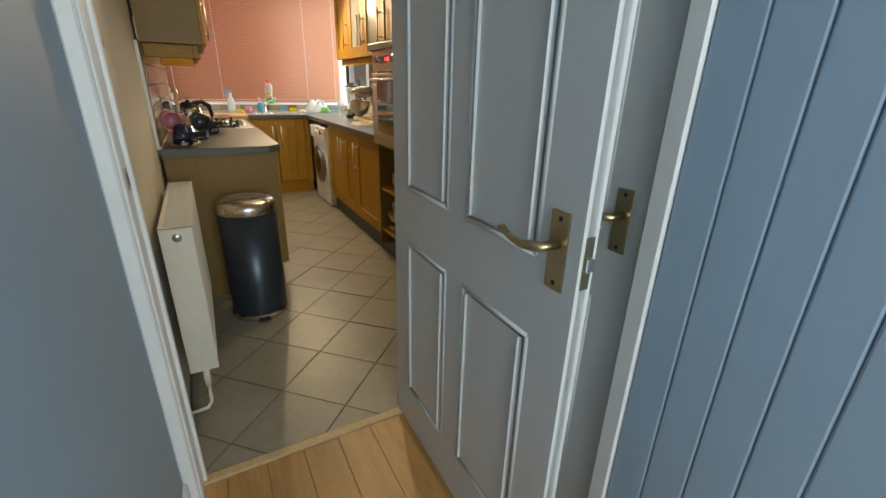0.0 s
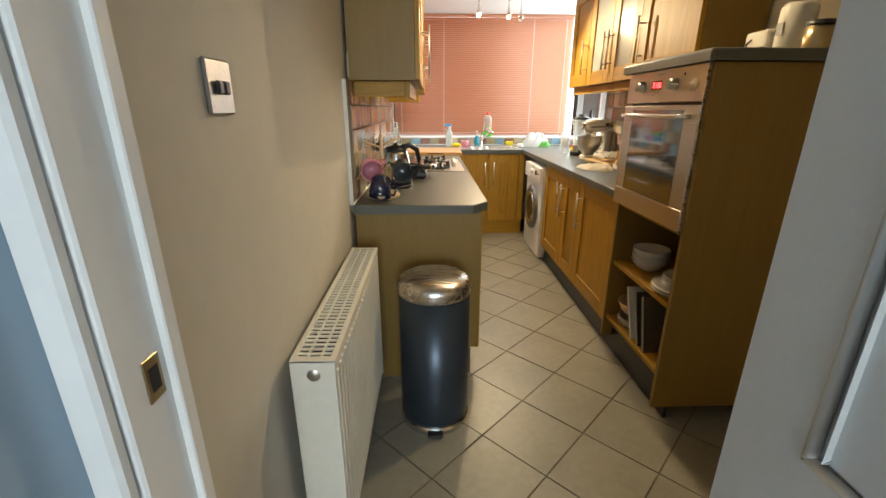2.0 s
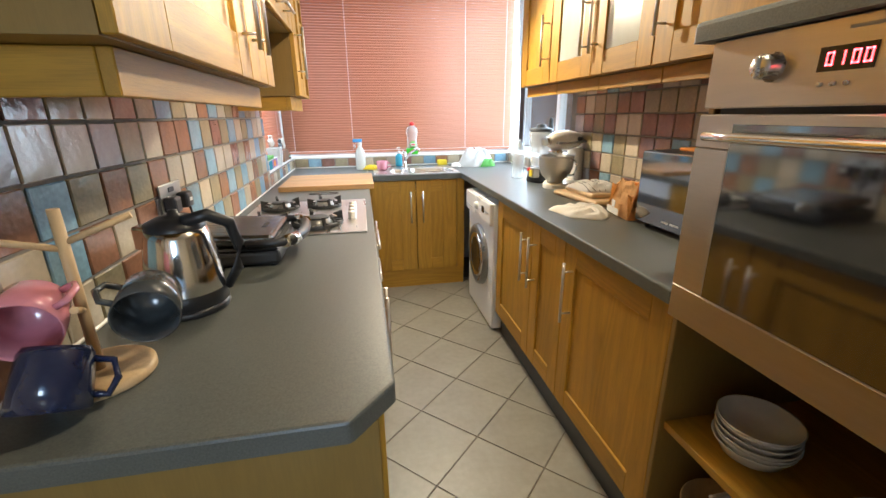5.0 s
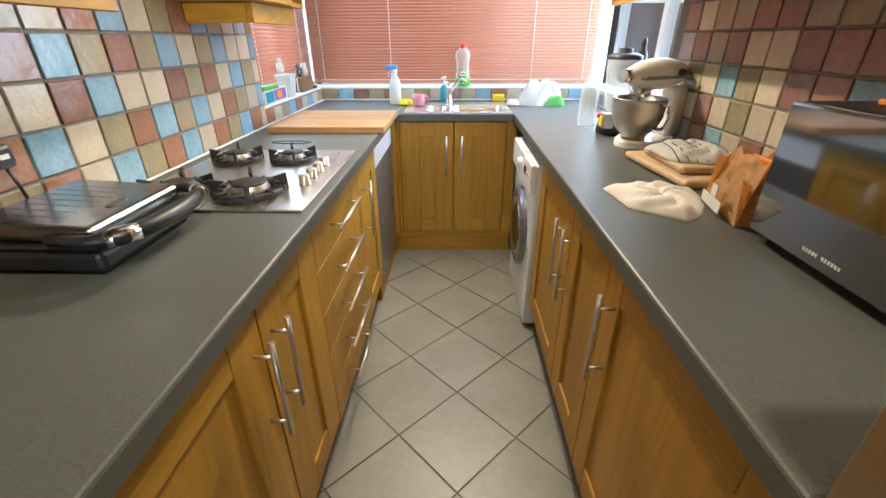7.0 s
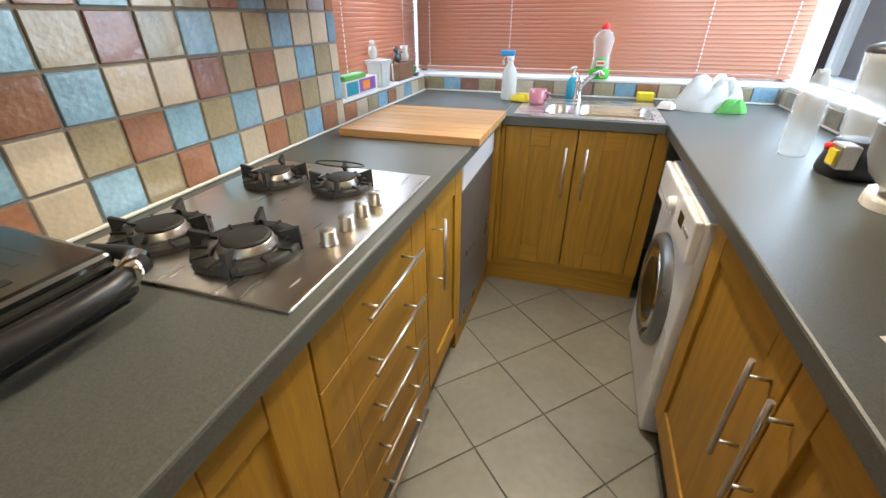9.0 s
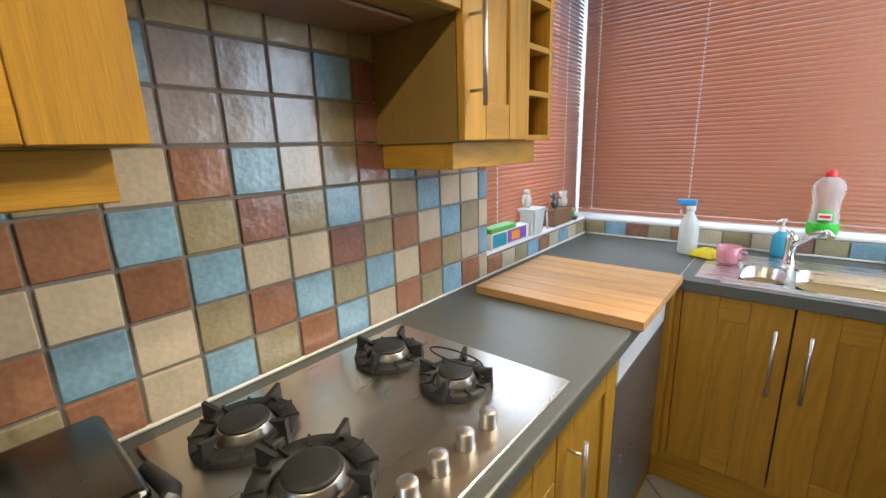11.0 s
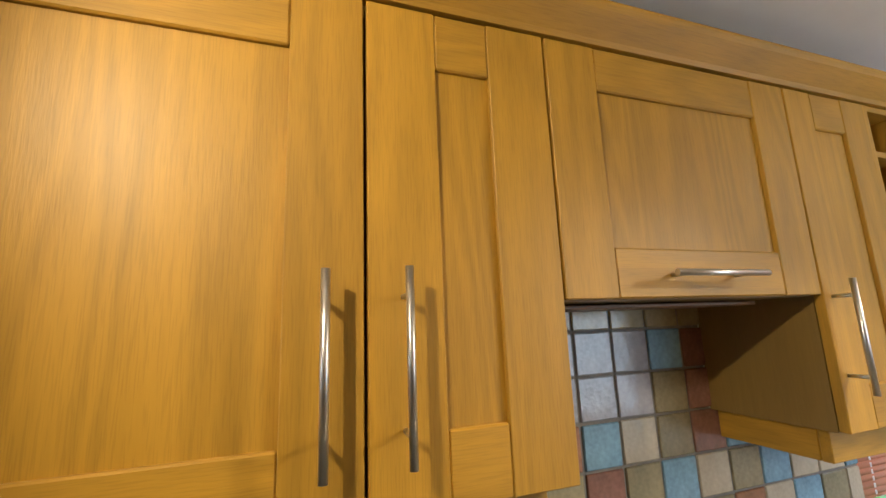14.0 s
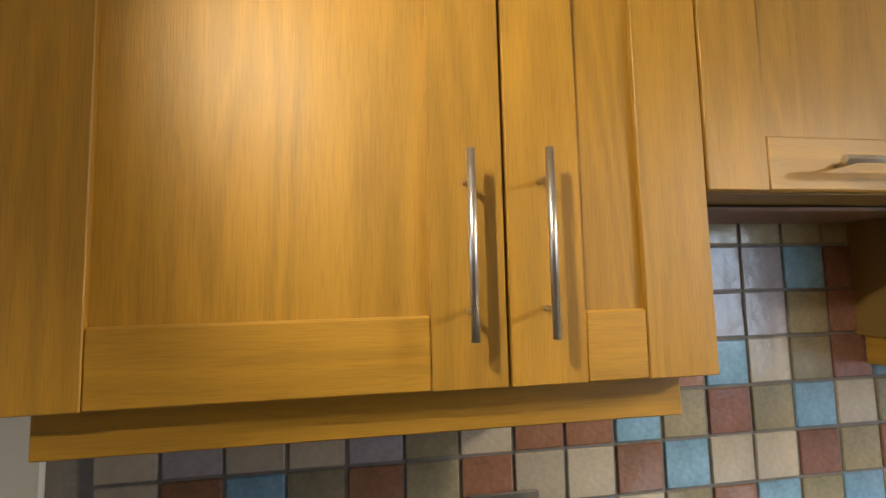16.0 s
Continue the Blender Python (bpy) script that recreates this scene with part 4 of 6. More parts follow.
# leaf hinged on the kitchen doorway, open into the hall
panel_door("door_1", pose(0.760, 0.872, 0.006, 0, 0, -91.0), 0.85, 1.98, "open grey-white six-panel door with brass lever handles", 0.796)
panel_door("door_2", pose(1.012, 0.79, 0.006, 0, 0, -90), 0.695, 1.98, "closed grey-white panel door in the hall side wall", 0.637)
f2 = thing("door_frame", (1.03, 0.02, 0), "white painted frame of the hall side door", "door frame", kind="structure")
part("architrave", box(0.992, 1.029, 0.040, 0.086, 0, 2.06, 0.004), "white", f2)
part("head", box(1.0, 1.029, 0.088, 0.74, 1.995, 2.06, 0.004), "white", f2)
cl = thing("wall_cladding", (1.0, -1.2, 0), "pale blue painted tongue-and-groove boards on the hall wall", "wall cladding", kind="structure")
y = 0.038
for k in range(28):
    part("board", box(1.000, 1.029, y - 0.083, y, 0.0, CEIL - 0.002, 0.0045, 2), "hallpaint", cl)
    y -= 0.084

# ---- radiator, bin, switches ----
rad = thing("radiator", (0.075, 1.67, 0.12), "white double panel radiator with a top grille on the wall", "radiator")
R0, R1, RZ0, RZ1 = 1.247, 2.075, 0.180, 0.787
fp = part("front_panel", box(0.117, 0.122, R0 + 0.004, R1 - 0.004, RZ0, RZ1 - 0.008, 0.002), "radiator", rad)
n = 25
for k in range(n):
    yy = R0 + 0.03 + k * (R1 - R0 - 0.06) / (n - 1)
    part("rib", box(0.119, 0.127, yy - 0.008, yy + 0.008, RZ0 + 0.03, RZ1 - 0.04, 0.0035), "radiator", fp)
part("back_panel", box(0.024, 0.030, R0 + 0.004, R1 - 0.004, RZ0, RZ1 - 0.008, 0.002), "radiator", rad)
for yy in (R0, R1 - 0.003):
    part("side_panel", box(0.022, 0.126, yy, yy + 0.003, RZ0 - 0.005, RZ1 - 0.001, 0.001), "radiator", rad)
gr = bmesh.new()
bx(gr, 0.022, 0.036, R0, R1, RZ1 - 0.006, RZ1, 0.001)
bx(gr, 0.114, 0.128, R0, R1, RZ1 - 0.006, RZ1, 0.001)
for x in (0.058, 0.089):
    bx(gr, x, x + 0.005, R0, R1, RZ1 - 0.006, RZ1)
k = 0
yy = R0
while yy < R1:
    bx(gr, 0.036, 0.114, yy, yy + 0.007 if 0 < k else yy + 0.02, RZ1 - 0.005, RZ1 - 0.0005)
    yy += 0.020 if k else 0.030
    k += 1
bx(gr, 0.036, 0.114, R1 - 0.015, R1, RZ1 - 0.005, RZ1 - 0.0005)
part("top_grille", gr, "radiator", rad, "slotted top grille")
part("convector", box(0.035, 0.110, R0 + 0.01, R1 - 0.01, RZ0 + 0.02, RZ1 - 0.06), "black", rad)
part("air_vent", lathe([(0, 0.004), (0.008, 0.004), (0.014, 0.001), (0.016, 0)], m=pose(0.075, R0, RZ1 - 0.04, 90, 0, 0), steps=16), "tin", rad)
vl = part("valve", tube([(0.075, R0 + 0.02, 0.180), (0.075, R0 + 0.02, 0.125), (0.075, R0 + 0.018, 0.09)], [0.011, 0.014, 0.010], steps=12), "seal", rad)
part("pipe", tube([(0.075, R0 + 0.018, 0.10), (0.075, R0 + 0.005, 0.05), (0.075, R0 - 0.02, 0.035), (0.06, R0 - 0.03, 0.018), (0.0, R0 - 0.035, 0.016)], 0.0075, steps=10), "seal", vl)

bn = thing("pedal_bin", (0.362, 2.02, 0), "tall dark blue pedal bin with a steel lid", "bin")
part("body", lathe([(0.0, 0.03), (0.146, 0.03), (0.149, 0.05), (0.149, 0.615), (0.0, 0.615)], (0.362, 2.02, 0), 48), "binblue", bn)
part("base_ring", lathe([(0.0, 0.0), (0.152, 0.0), (0.154, 0.010), (0.151, 0.029), (0.0, 0.029)], (0.362, 2.02, 0), 48), "chrome", bn)
part("lid", lathe([(0.151, 0.616), (0.153, 0.620), (0.153, 0.648), (0.148, 0.668), (0.125, 0.684), (0.08, 0.693), (0.0, 0.697)], (0.362, 2.02, 0), 48), "steel", bn, "domed steel lid")
part("pedal", box(0.33, 0.394, 1.835, 1.88, 0.012, 0.024, 0.004), "black", bn)
part("hinge", box(0.345, 0.385, 2.166, 2.186, 0.55, 0.65, 0.004), "black", bn)

sw = thing("light_switch", (-0.005, 1.21, 1.40), "square metal dimmer switch plate on the wall", "light switch")
part("plate", box(-0.0095, -0.002, 1.168, 1.256, 1.36, 1.448, 0.003), "tin", sw)
part("rocker", box(-0.002, 0.006, 1.190, 1.209, 1.392, 1.414, 0.003), "black", sw)
part("rocker", box(-0.002, 0.006, 1.213, 1.232, 1.392, 1.414, 0.003), "black", sw)
shift(sw, 0, -0.035, -0.036)
sk = thing("wall_socket", (-0.005, 1.115, 0.30), "small metal socket plate low on the wall", "socket")
part("plate", box(-0.0095, -0.002, 1.07, 1.155, 0.26, 0.345, 0.003), "tin", sk)
part("insert", box(-0.002, 0.001, 1.095, 1.13, 0.285, 0.32, 0.001), "black", sk)
sk = thing("wall_socket", (0.002, 3.10, 1.13), "double metal wall socket with two black plugs", "socket")
part("plate", box(0.011, 0.016, 3.03, 3.178, 1.085, 1.172, 0.003), "tin", sk)
part("switch", box(0.016, 0.019, 3.085, 3.120, 1.145, 1.16, 0.001), "black", sk)
for y0 in (3.055, 3.145):
    pg = part("plug", box(0.017, 0.052, y0 - 0.024, y0 + 0.024, 1.090, 1.138, 0.008, 2), "black", sk)
    part("cable", tube([(0.045, y0, 1.09), (0.05, y0 + 0.005, 1.05), (0.045, y0 + 0.02, 0.98), (0.05, y0 + 0.04, WT + 0.006), (0.09, y0 + 0.06, WT + 0.006)], 0.0035, steps=8), "black", pg)
part("label", box(0.0522, 0.0528, 3.135, 3.155, 1.110, 1.120), "label", sk)

# ---- on the worktops ----
# hob
hob = thing("gas_hob", (0.32, 3.645, WT), "stainless steel gas hob with four cast iron burners", "hob")
HZ = WT + 0.007
part("plate", box(0.055, 0.588, 3.318, 3.986, WT + 0.0005, HZ, 0.003, 2), "hobsteel", hob)
for x, y, r in ((0.185, 3.822, 0.086), (0.390, 3.828, 0.080), (0.18, 3.459, 0.094), (0.390, 3.464, 0.102)):
    b = part("burner", lathe([(0.0, 0.0), (r * 0.55, 0.0), (r * 0.55, 0.014), (r * 0.50, 0.018), (r * 0.50, 0.0245), (r * 0.44, 0.028), (0.0, 0.030)], (x, y, HZ), 28), "tin", hob, "steel burner with black cap")
    part("cap", lathe([(0.0, 0.034), (r * 0.40, 0.034), (r * 0.47, 0.031), (r * 0.47, 0.0275), (0.0, 0.0275)], (x, y, HZ), 28), "iron", b)
    bm = lathe([(r * 0.66, 0.002), (r * 0.66, 0.012), (r * 0.98, 0.016), (r * 1.0, 0.010), (r * 1.0, 0.001)], (x, y, HZ), 32)
    for k in range(4):
        a = math.pi / 2 * k + 0.35
        mm = Matrix.Translation((x, y, HZ)) @ Matrix.Rotation(a, 4, "Z")
        v = [Vector(p) for p in ((r * 0.62, -0.003, 0.038), (r * 1.02, -0.003, 0.048), (r * 1.04, -0.003, 0.0), (r * 0.88, -0.003, 0.0), (r * 0.82, -0.003, 0.026))]
        fm = bmesh.new()
        lo = [fm.verts.new(mm @ p) for p in v]
        hi = [fm.verts.new(mm @ (p + Vector((0, 0.009, 0)))) for p in v]
        fm.faces.new(lo)
        fm.faces.new(hi[::-1])
        for i in range(5):
            fm.faces.new((lo[i], lo[(i + 1) % 5], hi[(i + 1) % 5], hi[i]))
        part("finger", fm, "iron", b)
    for k in range(12):
        a = 2 * math.pi * k / 12
        mm = Matrix.Translation((x, y, HZ)) @ Matrix.Rotation(a, 4, "Z")
        bx(bm, r * 0.70, r * 1.01, -0.0025, 0.0025, 0.010, 0.019, 0, 1, mm)
    part("pan_support", bm, "iron", b, "black cast iron pan support")
for y in (3.535, 3.606, 3.678, 3.749):
    part("knob", lathe([(0.0, 0.0), (0.0185, 0.0), (0.0185, 0.003), (0.0165, 0.005), (0.0165, 0.030), (0.014, 0.032), (0.0, 0.032)], (0.527, y, HZ), 26), "handle", hob, "brushed steel knob")
part("mark", box(0.545, 0.549, 3.375, 3.405, HZ, HZ + 0.0003), "greyprint", hob)
tr = solo("burner_trivet", tube([(0.390 + 0.07 * math.cos(a), 3.828 + 0.07 * math.sin(a) * 0.3, HZ + 0.064) for a in np.linspace(0, 6.2, 24)], 0.002, steps=6), "iron", "thin black wire trivet on a burner", "trivet")

# chopping board over the dishwasher
bd = thing("chopping_board", (0.33, 4.64, WT), "large beech chopping board lying on the worktop corner", "chopping board")
w = (4.870 - 4.345) / 7
for k in range(7):
    part("stave", box(0.082, 0.645, 4.345 + k * w + 0.0003, 4.345 + (k + 1) * w - 0.0003, WT + 0.001, WT + 0.030, 0.0015), "beech", bd)

# contact grill
gl = thing("contact_grill", (0.2, 3.13, WT), "steel and black contact grill with a curved handle", "contact grill")
part("base", box(0.045, 0.325, 2.985, 3.29, WT + 0.006, WT + 0.050, 0.012, 2), "black", gl)
part("lower_plate", box(0.050, 0.320, 2.990, 3.285, WT + 0.051, WT + 0.058, 0.003), "iron", gl)
tl = Matrix.Translation((0.185, 3.14, WT + 0.082)) @ Matrix.Rotation(radians(3), 4, "Y")
lid = part("lid", box(-0.125, 0.125, -0.142, 0.142, -0.020, 0.016, 0.014, 3, tl), "lidsteel", gl, "brushed steel lid")
for k in range(7):
    part("rib", box(-0.105, 0.045, -0.095 + 0.03 * k, -0.088 + 0.03 * k, 0.0150, 0.0166, 0.0005, 1, tl), "lidsteel", lid)
part("logo_plate", box(0.07, 0.085, -0.03, 0.03, 0.0155, 0.0175, 0.0005, 1, tl), "black", lid)
hp = [tl @ Vector(p) for p in ((0.05, -0.152, -0.005), (0.13, -0.160, 0.0), (0.175, -0.14, 0.002), (0.195, -0.07, 0.002), (0.200, 0.0, 0.002), (0.195, 0.07, 0.002), (0.175, 0.14, 0.002), (0.13, 0.160, 0.0), (0.05, 0.152, -0.005))]
part("handle", tube(hp, [0.010, 0.013, 0.016, 0.017, 0.017, 0.017, 0.016, 0.013, 0.010], steps=12), "black", gl, "curved black handle")
for s in (-1, 1):
    part("handle_end", tube([tl @ Vector((0.155, s * 0.152, 0.001)), tl @ Vector((0.19, s * 0.105, 0.003))], 0.0185, steps=12), "chrome", gl)
for x, y in ((0.07, 3.01), (0.30, 3.01), (0.07, 3.265), (0.30, 3.265)):
    part("foot", lathe([(0, 0), (0.012, 0), (0.012, 0.007), (0, 0.007)], (x, y, WT), 12), "black", gl)
part("cable", tube([(0.05, 3.2, WT + 0.02), (0.03, 3.24, WT + 0.012), (0.04, 3.29, WT + 0.006), (0.07, 3.30, WT + 0.006)], 0.004, steps=8), "black", gl)

# kettle
ke = thing("kettle", (0.165, 2.73, WT), "polished steel kettle with a black handle and base", "kettle")
KC = (0.165, 2.73, WT)
part("base", lathe([(0, 0), (0.082, 0), (0.086, 0.006), (0.084, 0.018), (0, 0.018)], KC, 32), "black", ke)
part("body", lathe([(0, 0.019), (0.080, 0.019), (0.083, 0.035), (0.083, 0.05), (0.078, 0.11), (0.066, 0.18), (0.060, 0.198), (0, 0.20)], KC, 36), "chrome", ke)
part("skirt", lathe([(0.0835, 0.02), (0.0855, 0.022), (0.0855, 0.048), (0.0835, 0.052)], KC, 36), "black", ke)
part("lid", lathe([(0.062, 0.196), (0.060, 0.210), (0.035, 0.222), (0.012, 0.226), (0.010, 0.236), (0, 0.238)], KC, 28), "black", ke)
part("handle", tube([(0.165 + 0.03, 2.73 - 0.035, WT + 0.215), (0.165 + 0.075, 2.73 - 0.02, WT + 0.226), (0.165 + 0.112, 2.735, WT + 0.20), (0.165 + 0.122, 2.74, WT + 0.15), (0.165 + 0.115, 2.74, WT + 0.09), (0.165 + 0.085, 2.735, WT + 0.045)], [0.014, 0.014, 0.014, 0.013, 0.012, 0.010], steps=12), "black", ke)
part("spout", prism([(0.165 - 0.085, 2.715), (0.165 - 0.045, 2.69), (0.165 - 0.045, 2.77), (0.165 - 0.085, 2.745)], WT + 0.155, WT + 0.205, 0.006), "chrome", ke)

# mug tree
mt = thing("mug_tree", (0.13, 2.45, WT), "pale wooden mug tree on a round base", "mug tree")
MC = (0.118, 2.45, WT)
part("base", lathe([(0, 0), (0.078, 0), (0.082, 0.004), (0.082, 0.015), (0.078, 0.019), (0, 0.019)], MC, 36), "palewood", mt)
part("post", tube([(MC[0], MC[1], WT + 0.018), (MC[0], MC[1], WT + 0.30)], 0.0085, steps=12), "palewood", mt)
for a, z in ((-2.6, 0.235), (0.3, 0.245), (-1.1, 0.13)):
    p = Vector((MC[0], MC[1], WT + z))
    part("peg", tube([p, p + Vector((math.cos(a) * 0.095, math.sin(a) * 0.095, 0.035))], 0.0055, steps=8), "palewood", mt)


def mug(m, material, label, r=0.049, h=0.092):
    ob = thing("mug", m.translation, label, "mug", "mugs on the mug tree")
    part("cup", lathe([(0, 0.004), (r * 0.80, 0.0), (r * 0.92, 0.010), (r, h * 0.55), (r * 1.02, h), (r * 0.97, h), (r * 0.93, h * 0.5), (r * 0.82, 0.010), (0, 0.009)], m=m, steps=32), material, ob)
    part("handle", tube([m @ Vector(p) for p in ((r * 0.95, 0, h * 0.80), (r + 0.018, 0, h * 0.82), (r + 0.028, 0, h * 0.55), (r + 0.020, 0, h * 0.26), (r * 0.92, 0, h * 0.22))], 0.0055, steps=8), material, ob)
    return ob


mug(look((0.055, 2.455, 1.075), (0.025, 2.55, 1.093)) @ Matrix.Rotation(radians(30), 4, "Z"), "pink", "glossy pink mug hanging from the mug tree")
mug(look((0.20, 2.51, 1.06), (0.175, 2.61, 1.078)) @ Matrix.Rotation(radians(150), 4, "Z"), "darkmug", "dark grey mug hanging from the mug tree")
mug(pose(0.120, 2.375, 1.030, 152, 14, 20), "navy", "navy blue mug hanging upside down from a peg")

# sink
sk = thing("kitchen_sink", (1.0, 5.12, WT), "stainless steel one and a half bowl inset sink", "sink")
SX0, SX1, SY0, SY1 = 0.752, 1.33, 4.945, 5.435
ZS = WT + 0.004


def bowl(bm, x0, x1, y0, y1, depth, steps=24):
    """An inset bowl with rounded corners, as a ring of the deck and the well inside it."""
    r = 0.055

    def ring(dx, z, rr):
        pts = []
        for cx, cy, a0 in ((x1 - dx - rr, y1 - dx - rr, 0), (x0 + dx + rr, y1 - dx - rr, 90), (x0 + dx + rr, y0 + dx + rr, 180), (x1 - dx - rr, y0 + dx + rr, 270)):
            for k in range(6):
                a = radians(a0 + 18 * k)
                pts.append(bm.verts.new((cx + rr * math.cos(a), cy + rr * math.sin(a), z)))
        return pts
    rs = [ring(0, ZS, r), ring(0.004, ZS - 0.004, r), ring(0.008, ZS - depth + 0.03, r), ring(0.03, ZS - depth, r * 0.8)]
    for a, b in zip(rs, rs[1:]):
        k = len(a)
        for i in range(k):
            f = bm.faces.new((a[i], a[(i + 1) % k], b[(i + 1) % k], b[i]))
            f.smooth = True
    bm.faces.new(rs[-1])


bm = bmesh.new()
bowl(bm, 0.80, 0.935, 5.015, 5.255, 0.11)
part("half_bowl", bm, "steel", sk)
bm = bmesh.new()
bowl(bm, 0.965, 1.29, 4.99, 5.29, 0.16)
part("main_bowl", bm, "steel", sk)
bm = box(SX0, 0.80, SY0, SY1, WT - 0.001, ZS, 0.002)
bx(bm, 0.80, SX1, SY0, 4.99, WT - 0.001, ZS, 0.002)
bx(bm, 0.80, SX1, 5.29, SY1, WT - 0.001, ZS, 0.002)
bx(bm, 0.80, 0.935, 5.255, 5.29, WT - 0.001, ZS)
bx(bm, 0.80, 0.935, 4.99, 5.015, WT - 0.001, ZS)
bx(bm, 0.935, 0.965, 4.99, 5.29, WT - 0.001, ZS)
bx(bm, 1.29, SX1, 4.99, 5.29, WT - 0.001, ZS)
part("deck", bm, "steel", sk)
bm = box(0.665, SX0 - 0.001, SY0 + 0.03, SY1, WT + 0.0005, WT + 0.003, 0.001)
part("ledge", bm, "steel", sk, "narrow steel ledge")
tap = thing("mixer_tap", (0.94, 5.30, ZS), "chrome mixer tap with a swivel spout", "tap")
part("body", lathe([(0, 0), (0.026, 0), (0.024, 0.012), (0.020, 0.02), (0.020, 0.09), (0.022, 0.10), (0.018, 0.115), (0, 0.12)], (0.94, 5.30, ZS), 24), "chrome", tap)
part("spout", tube([(0.94, 5.30, ZS + 0.06), (0.965, 5.26, ZS + 0.10), (1.0, 5.20, ZS + 0.14), (1.035, 5.13, ZS + 0.165), (1.045, 5.11, ZS + 0.15)], [0.014, 0.013, 0.012, 0.012, 0.012], steps=12), "chrome", tap)
part("lever", tube([(0.94, 5.30, ZS + 0.115), (0.93, 5.27, ZS + 0.135), (0.92, 5.23, ZS + 0.145)], [0.008, 0.007, 0.005], steps=8), "chrome", tap)
pan = thing("small_pan", (1.03, 5.06, WT - 0.15), "small steel pan with a lid standing in the sink", "pan")
part("body", lathe([(0, 0), (0.05, 0), (0.055, 0.06), (0.053, 0.06), (0, 0.055)], (1.04, 5.08, ZS - 0.158), 24), "tin", pan)
part("lid_knob", lathe([(0.05, 0.062), (0.03, 0.075), (0.01, 0.08), (0.012, 0.10), (0, 0.102)], (1.04, 5.08, ZS - 0.158), 20), "darkmug", pan)
pb = thing("soap_bottle", (1.21, 5.03, WT - 0.15), "clear bottle with a purple band lying in the sink", "bottle")
mm = pose(1.21, 4.99, WT - 0.05, 70, 0, 0)
part("body", lathe([(0, 0), (0.035, 0), (0.038, 0.02), (0.038, 0.06), (0.030, 0.09), (0.014, 0.105), (0, 0.105)], m=mm @ pose(0, 0, -0.06), steps=24), "milky", pb)
part("band", lathe([(0.0385, 0.0), (0.039, 0.004), (0.039, 0.03), (0.0385, 0.034)], m=mm @ pose(0, 0, -0.04), steps=24), "purple", pb)
part("cap", lathe([(0.014, 0.045), (0.014, 0.07), (0, 0.072)], m=mm, steps=16), "purple", pb)


def bottle(name, c, prof, material, label, extra=()):
    ob = thing(name, c, label, "bottle")
    part("body", lathe(prof, c, 26), material, ob)
    for nm, pr, ma in extra:
        part(nm, lathe(pr, c, 22), ma, ob)
    return ob


sb = bottle("spray_bottle", (0.60, 5.20, WT), [(0, 0.0005), (0.038, 0.0005), (0.041, 0.01), (0.041, 0.12), (0.034, 0.155), (0.016, 0.185), (0.015, 0.205), (0, 0.205)], "milky", "milky spray bottle with a blue trigger head", [("collar", [(0.017, 0.198), (0.019, 0.200), (0.019, 0.222), (0.0, 0.222)], "label")])
part("trigger_head", box(0.545, 0.622, 5.188, 5.212, WT + 0.222, WT + 0.250, 0.006, 2), "blueplastic", sb, "blue trigger head")
part("trigger", tube([(0.572, 5.2, WT + 0.222), (0.560, 5.2, WT + 0.20), (0.563, 5.2, WT + 0.175)], 0.006, steps=8), "label", sb)
FB = (1.035, 5.590, 1.0225)
fb = bottle("washing_up_bottle", FB, [(0, 0.0005), (0.050, 0.0005), (0.054, 0.008), (0.055, 0.030), (0.053, 0.052), (0, 0.0525)], "green", "clear washing-up liquid bottle with a red cap, green liquid low", [("upper", [(0.053, 0.053), (0.049, 0.085), (0.046, 0.125), (0.049, 0.155), (0.056, 0.185), (0.056, 0.205), (0.046, 0.230), (0.026, 0.245), (0.016, 0.250)], "clear"), ("cap", [(0.020, 0.247), (0.021, 0.262), (0.012, 0.276), (0, 0.277)], "red")])
part("label", lathe([(0, 0.0012), (0.030, 0.0012), (0.030, 0)], m=pose(FB[0], FB[1] - 0.0560, FB[2] + 0.085, 90, 0, 0), steps=26), "leaf", fb, "round green and white label")
part("label_print", box(FB[0] - 0.022, FB[0] + 0.022, FB[1] - 0.0590, FB[1] - 0.0573, FB[2] + 0.070, FB[2] + 0.098, 0.0), "label", fb)
part("label_band", box(FB[0] - 0.018, FB[0] + 0.018, FB[1] - 0.0604, FB[1] - 0.0592, FB[2] + 0.079, FB[2] + 0.090), "red", fb)
hs = bottle("hand_soap", (0.905, 5.40, WT), [(0, 0.0005), (0.030, 0.0005), (0.033, 0.008), (0.033, 0.085), (0.022, 0.105), (0.012, 0.112), (0, 0.112)], "teal", "blue hand soap pump bottle", [("pump_collar", [(0.013, 0.112), (0.014, 0.13), (0.005, 0.132), (0.005, 0.155), (0.012, 0.158), (0.012, 0.166), (0, 0.167)], "label")])
part("nozzle", tube([(0.905, 5.40, WT + 0.161), (0.885, 5.375, WT + 0.160), (0.882, 5.371, WT + 0.152)], 0.004, steps=8), "label", hs)
pm = thing("pink_mug", (0.76, 5.08, ZS), "pink mug standing beside the sink", "mug")
part("cup", lathe([(0, 0.001), (0.036, 0.001), (0.043, 0.015), (0.046, 0.072), (0.043, 0.072), (0.040, 0.018), (0, 0.012)], (0.752, 5.13, ZS), 28), "pink", pm)
part("handle", tube([(0.79, 5.11, ZS + 0.06), (0.815, 5.10, ZS + 0.058), (0.818, 5.10, ZS + 0.03), (0.788, 5.112, ZS + 0.02)], 0.006, steps=8), "pink", pm)


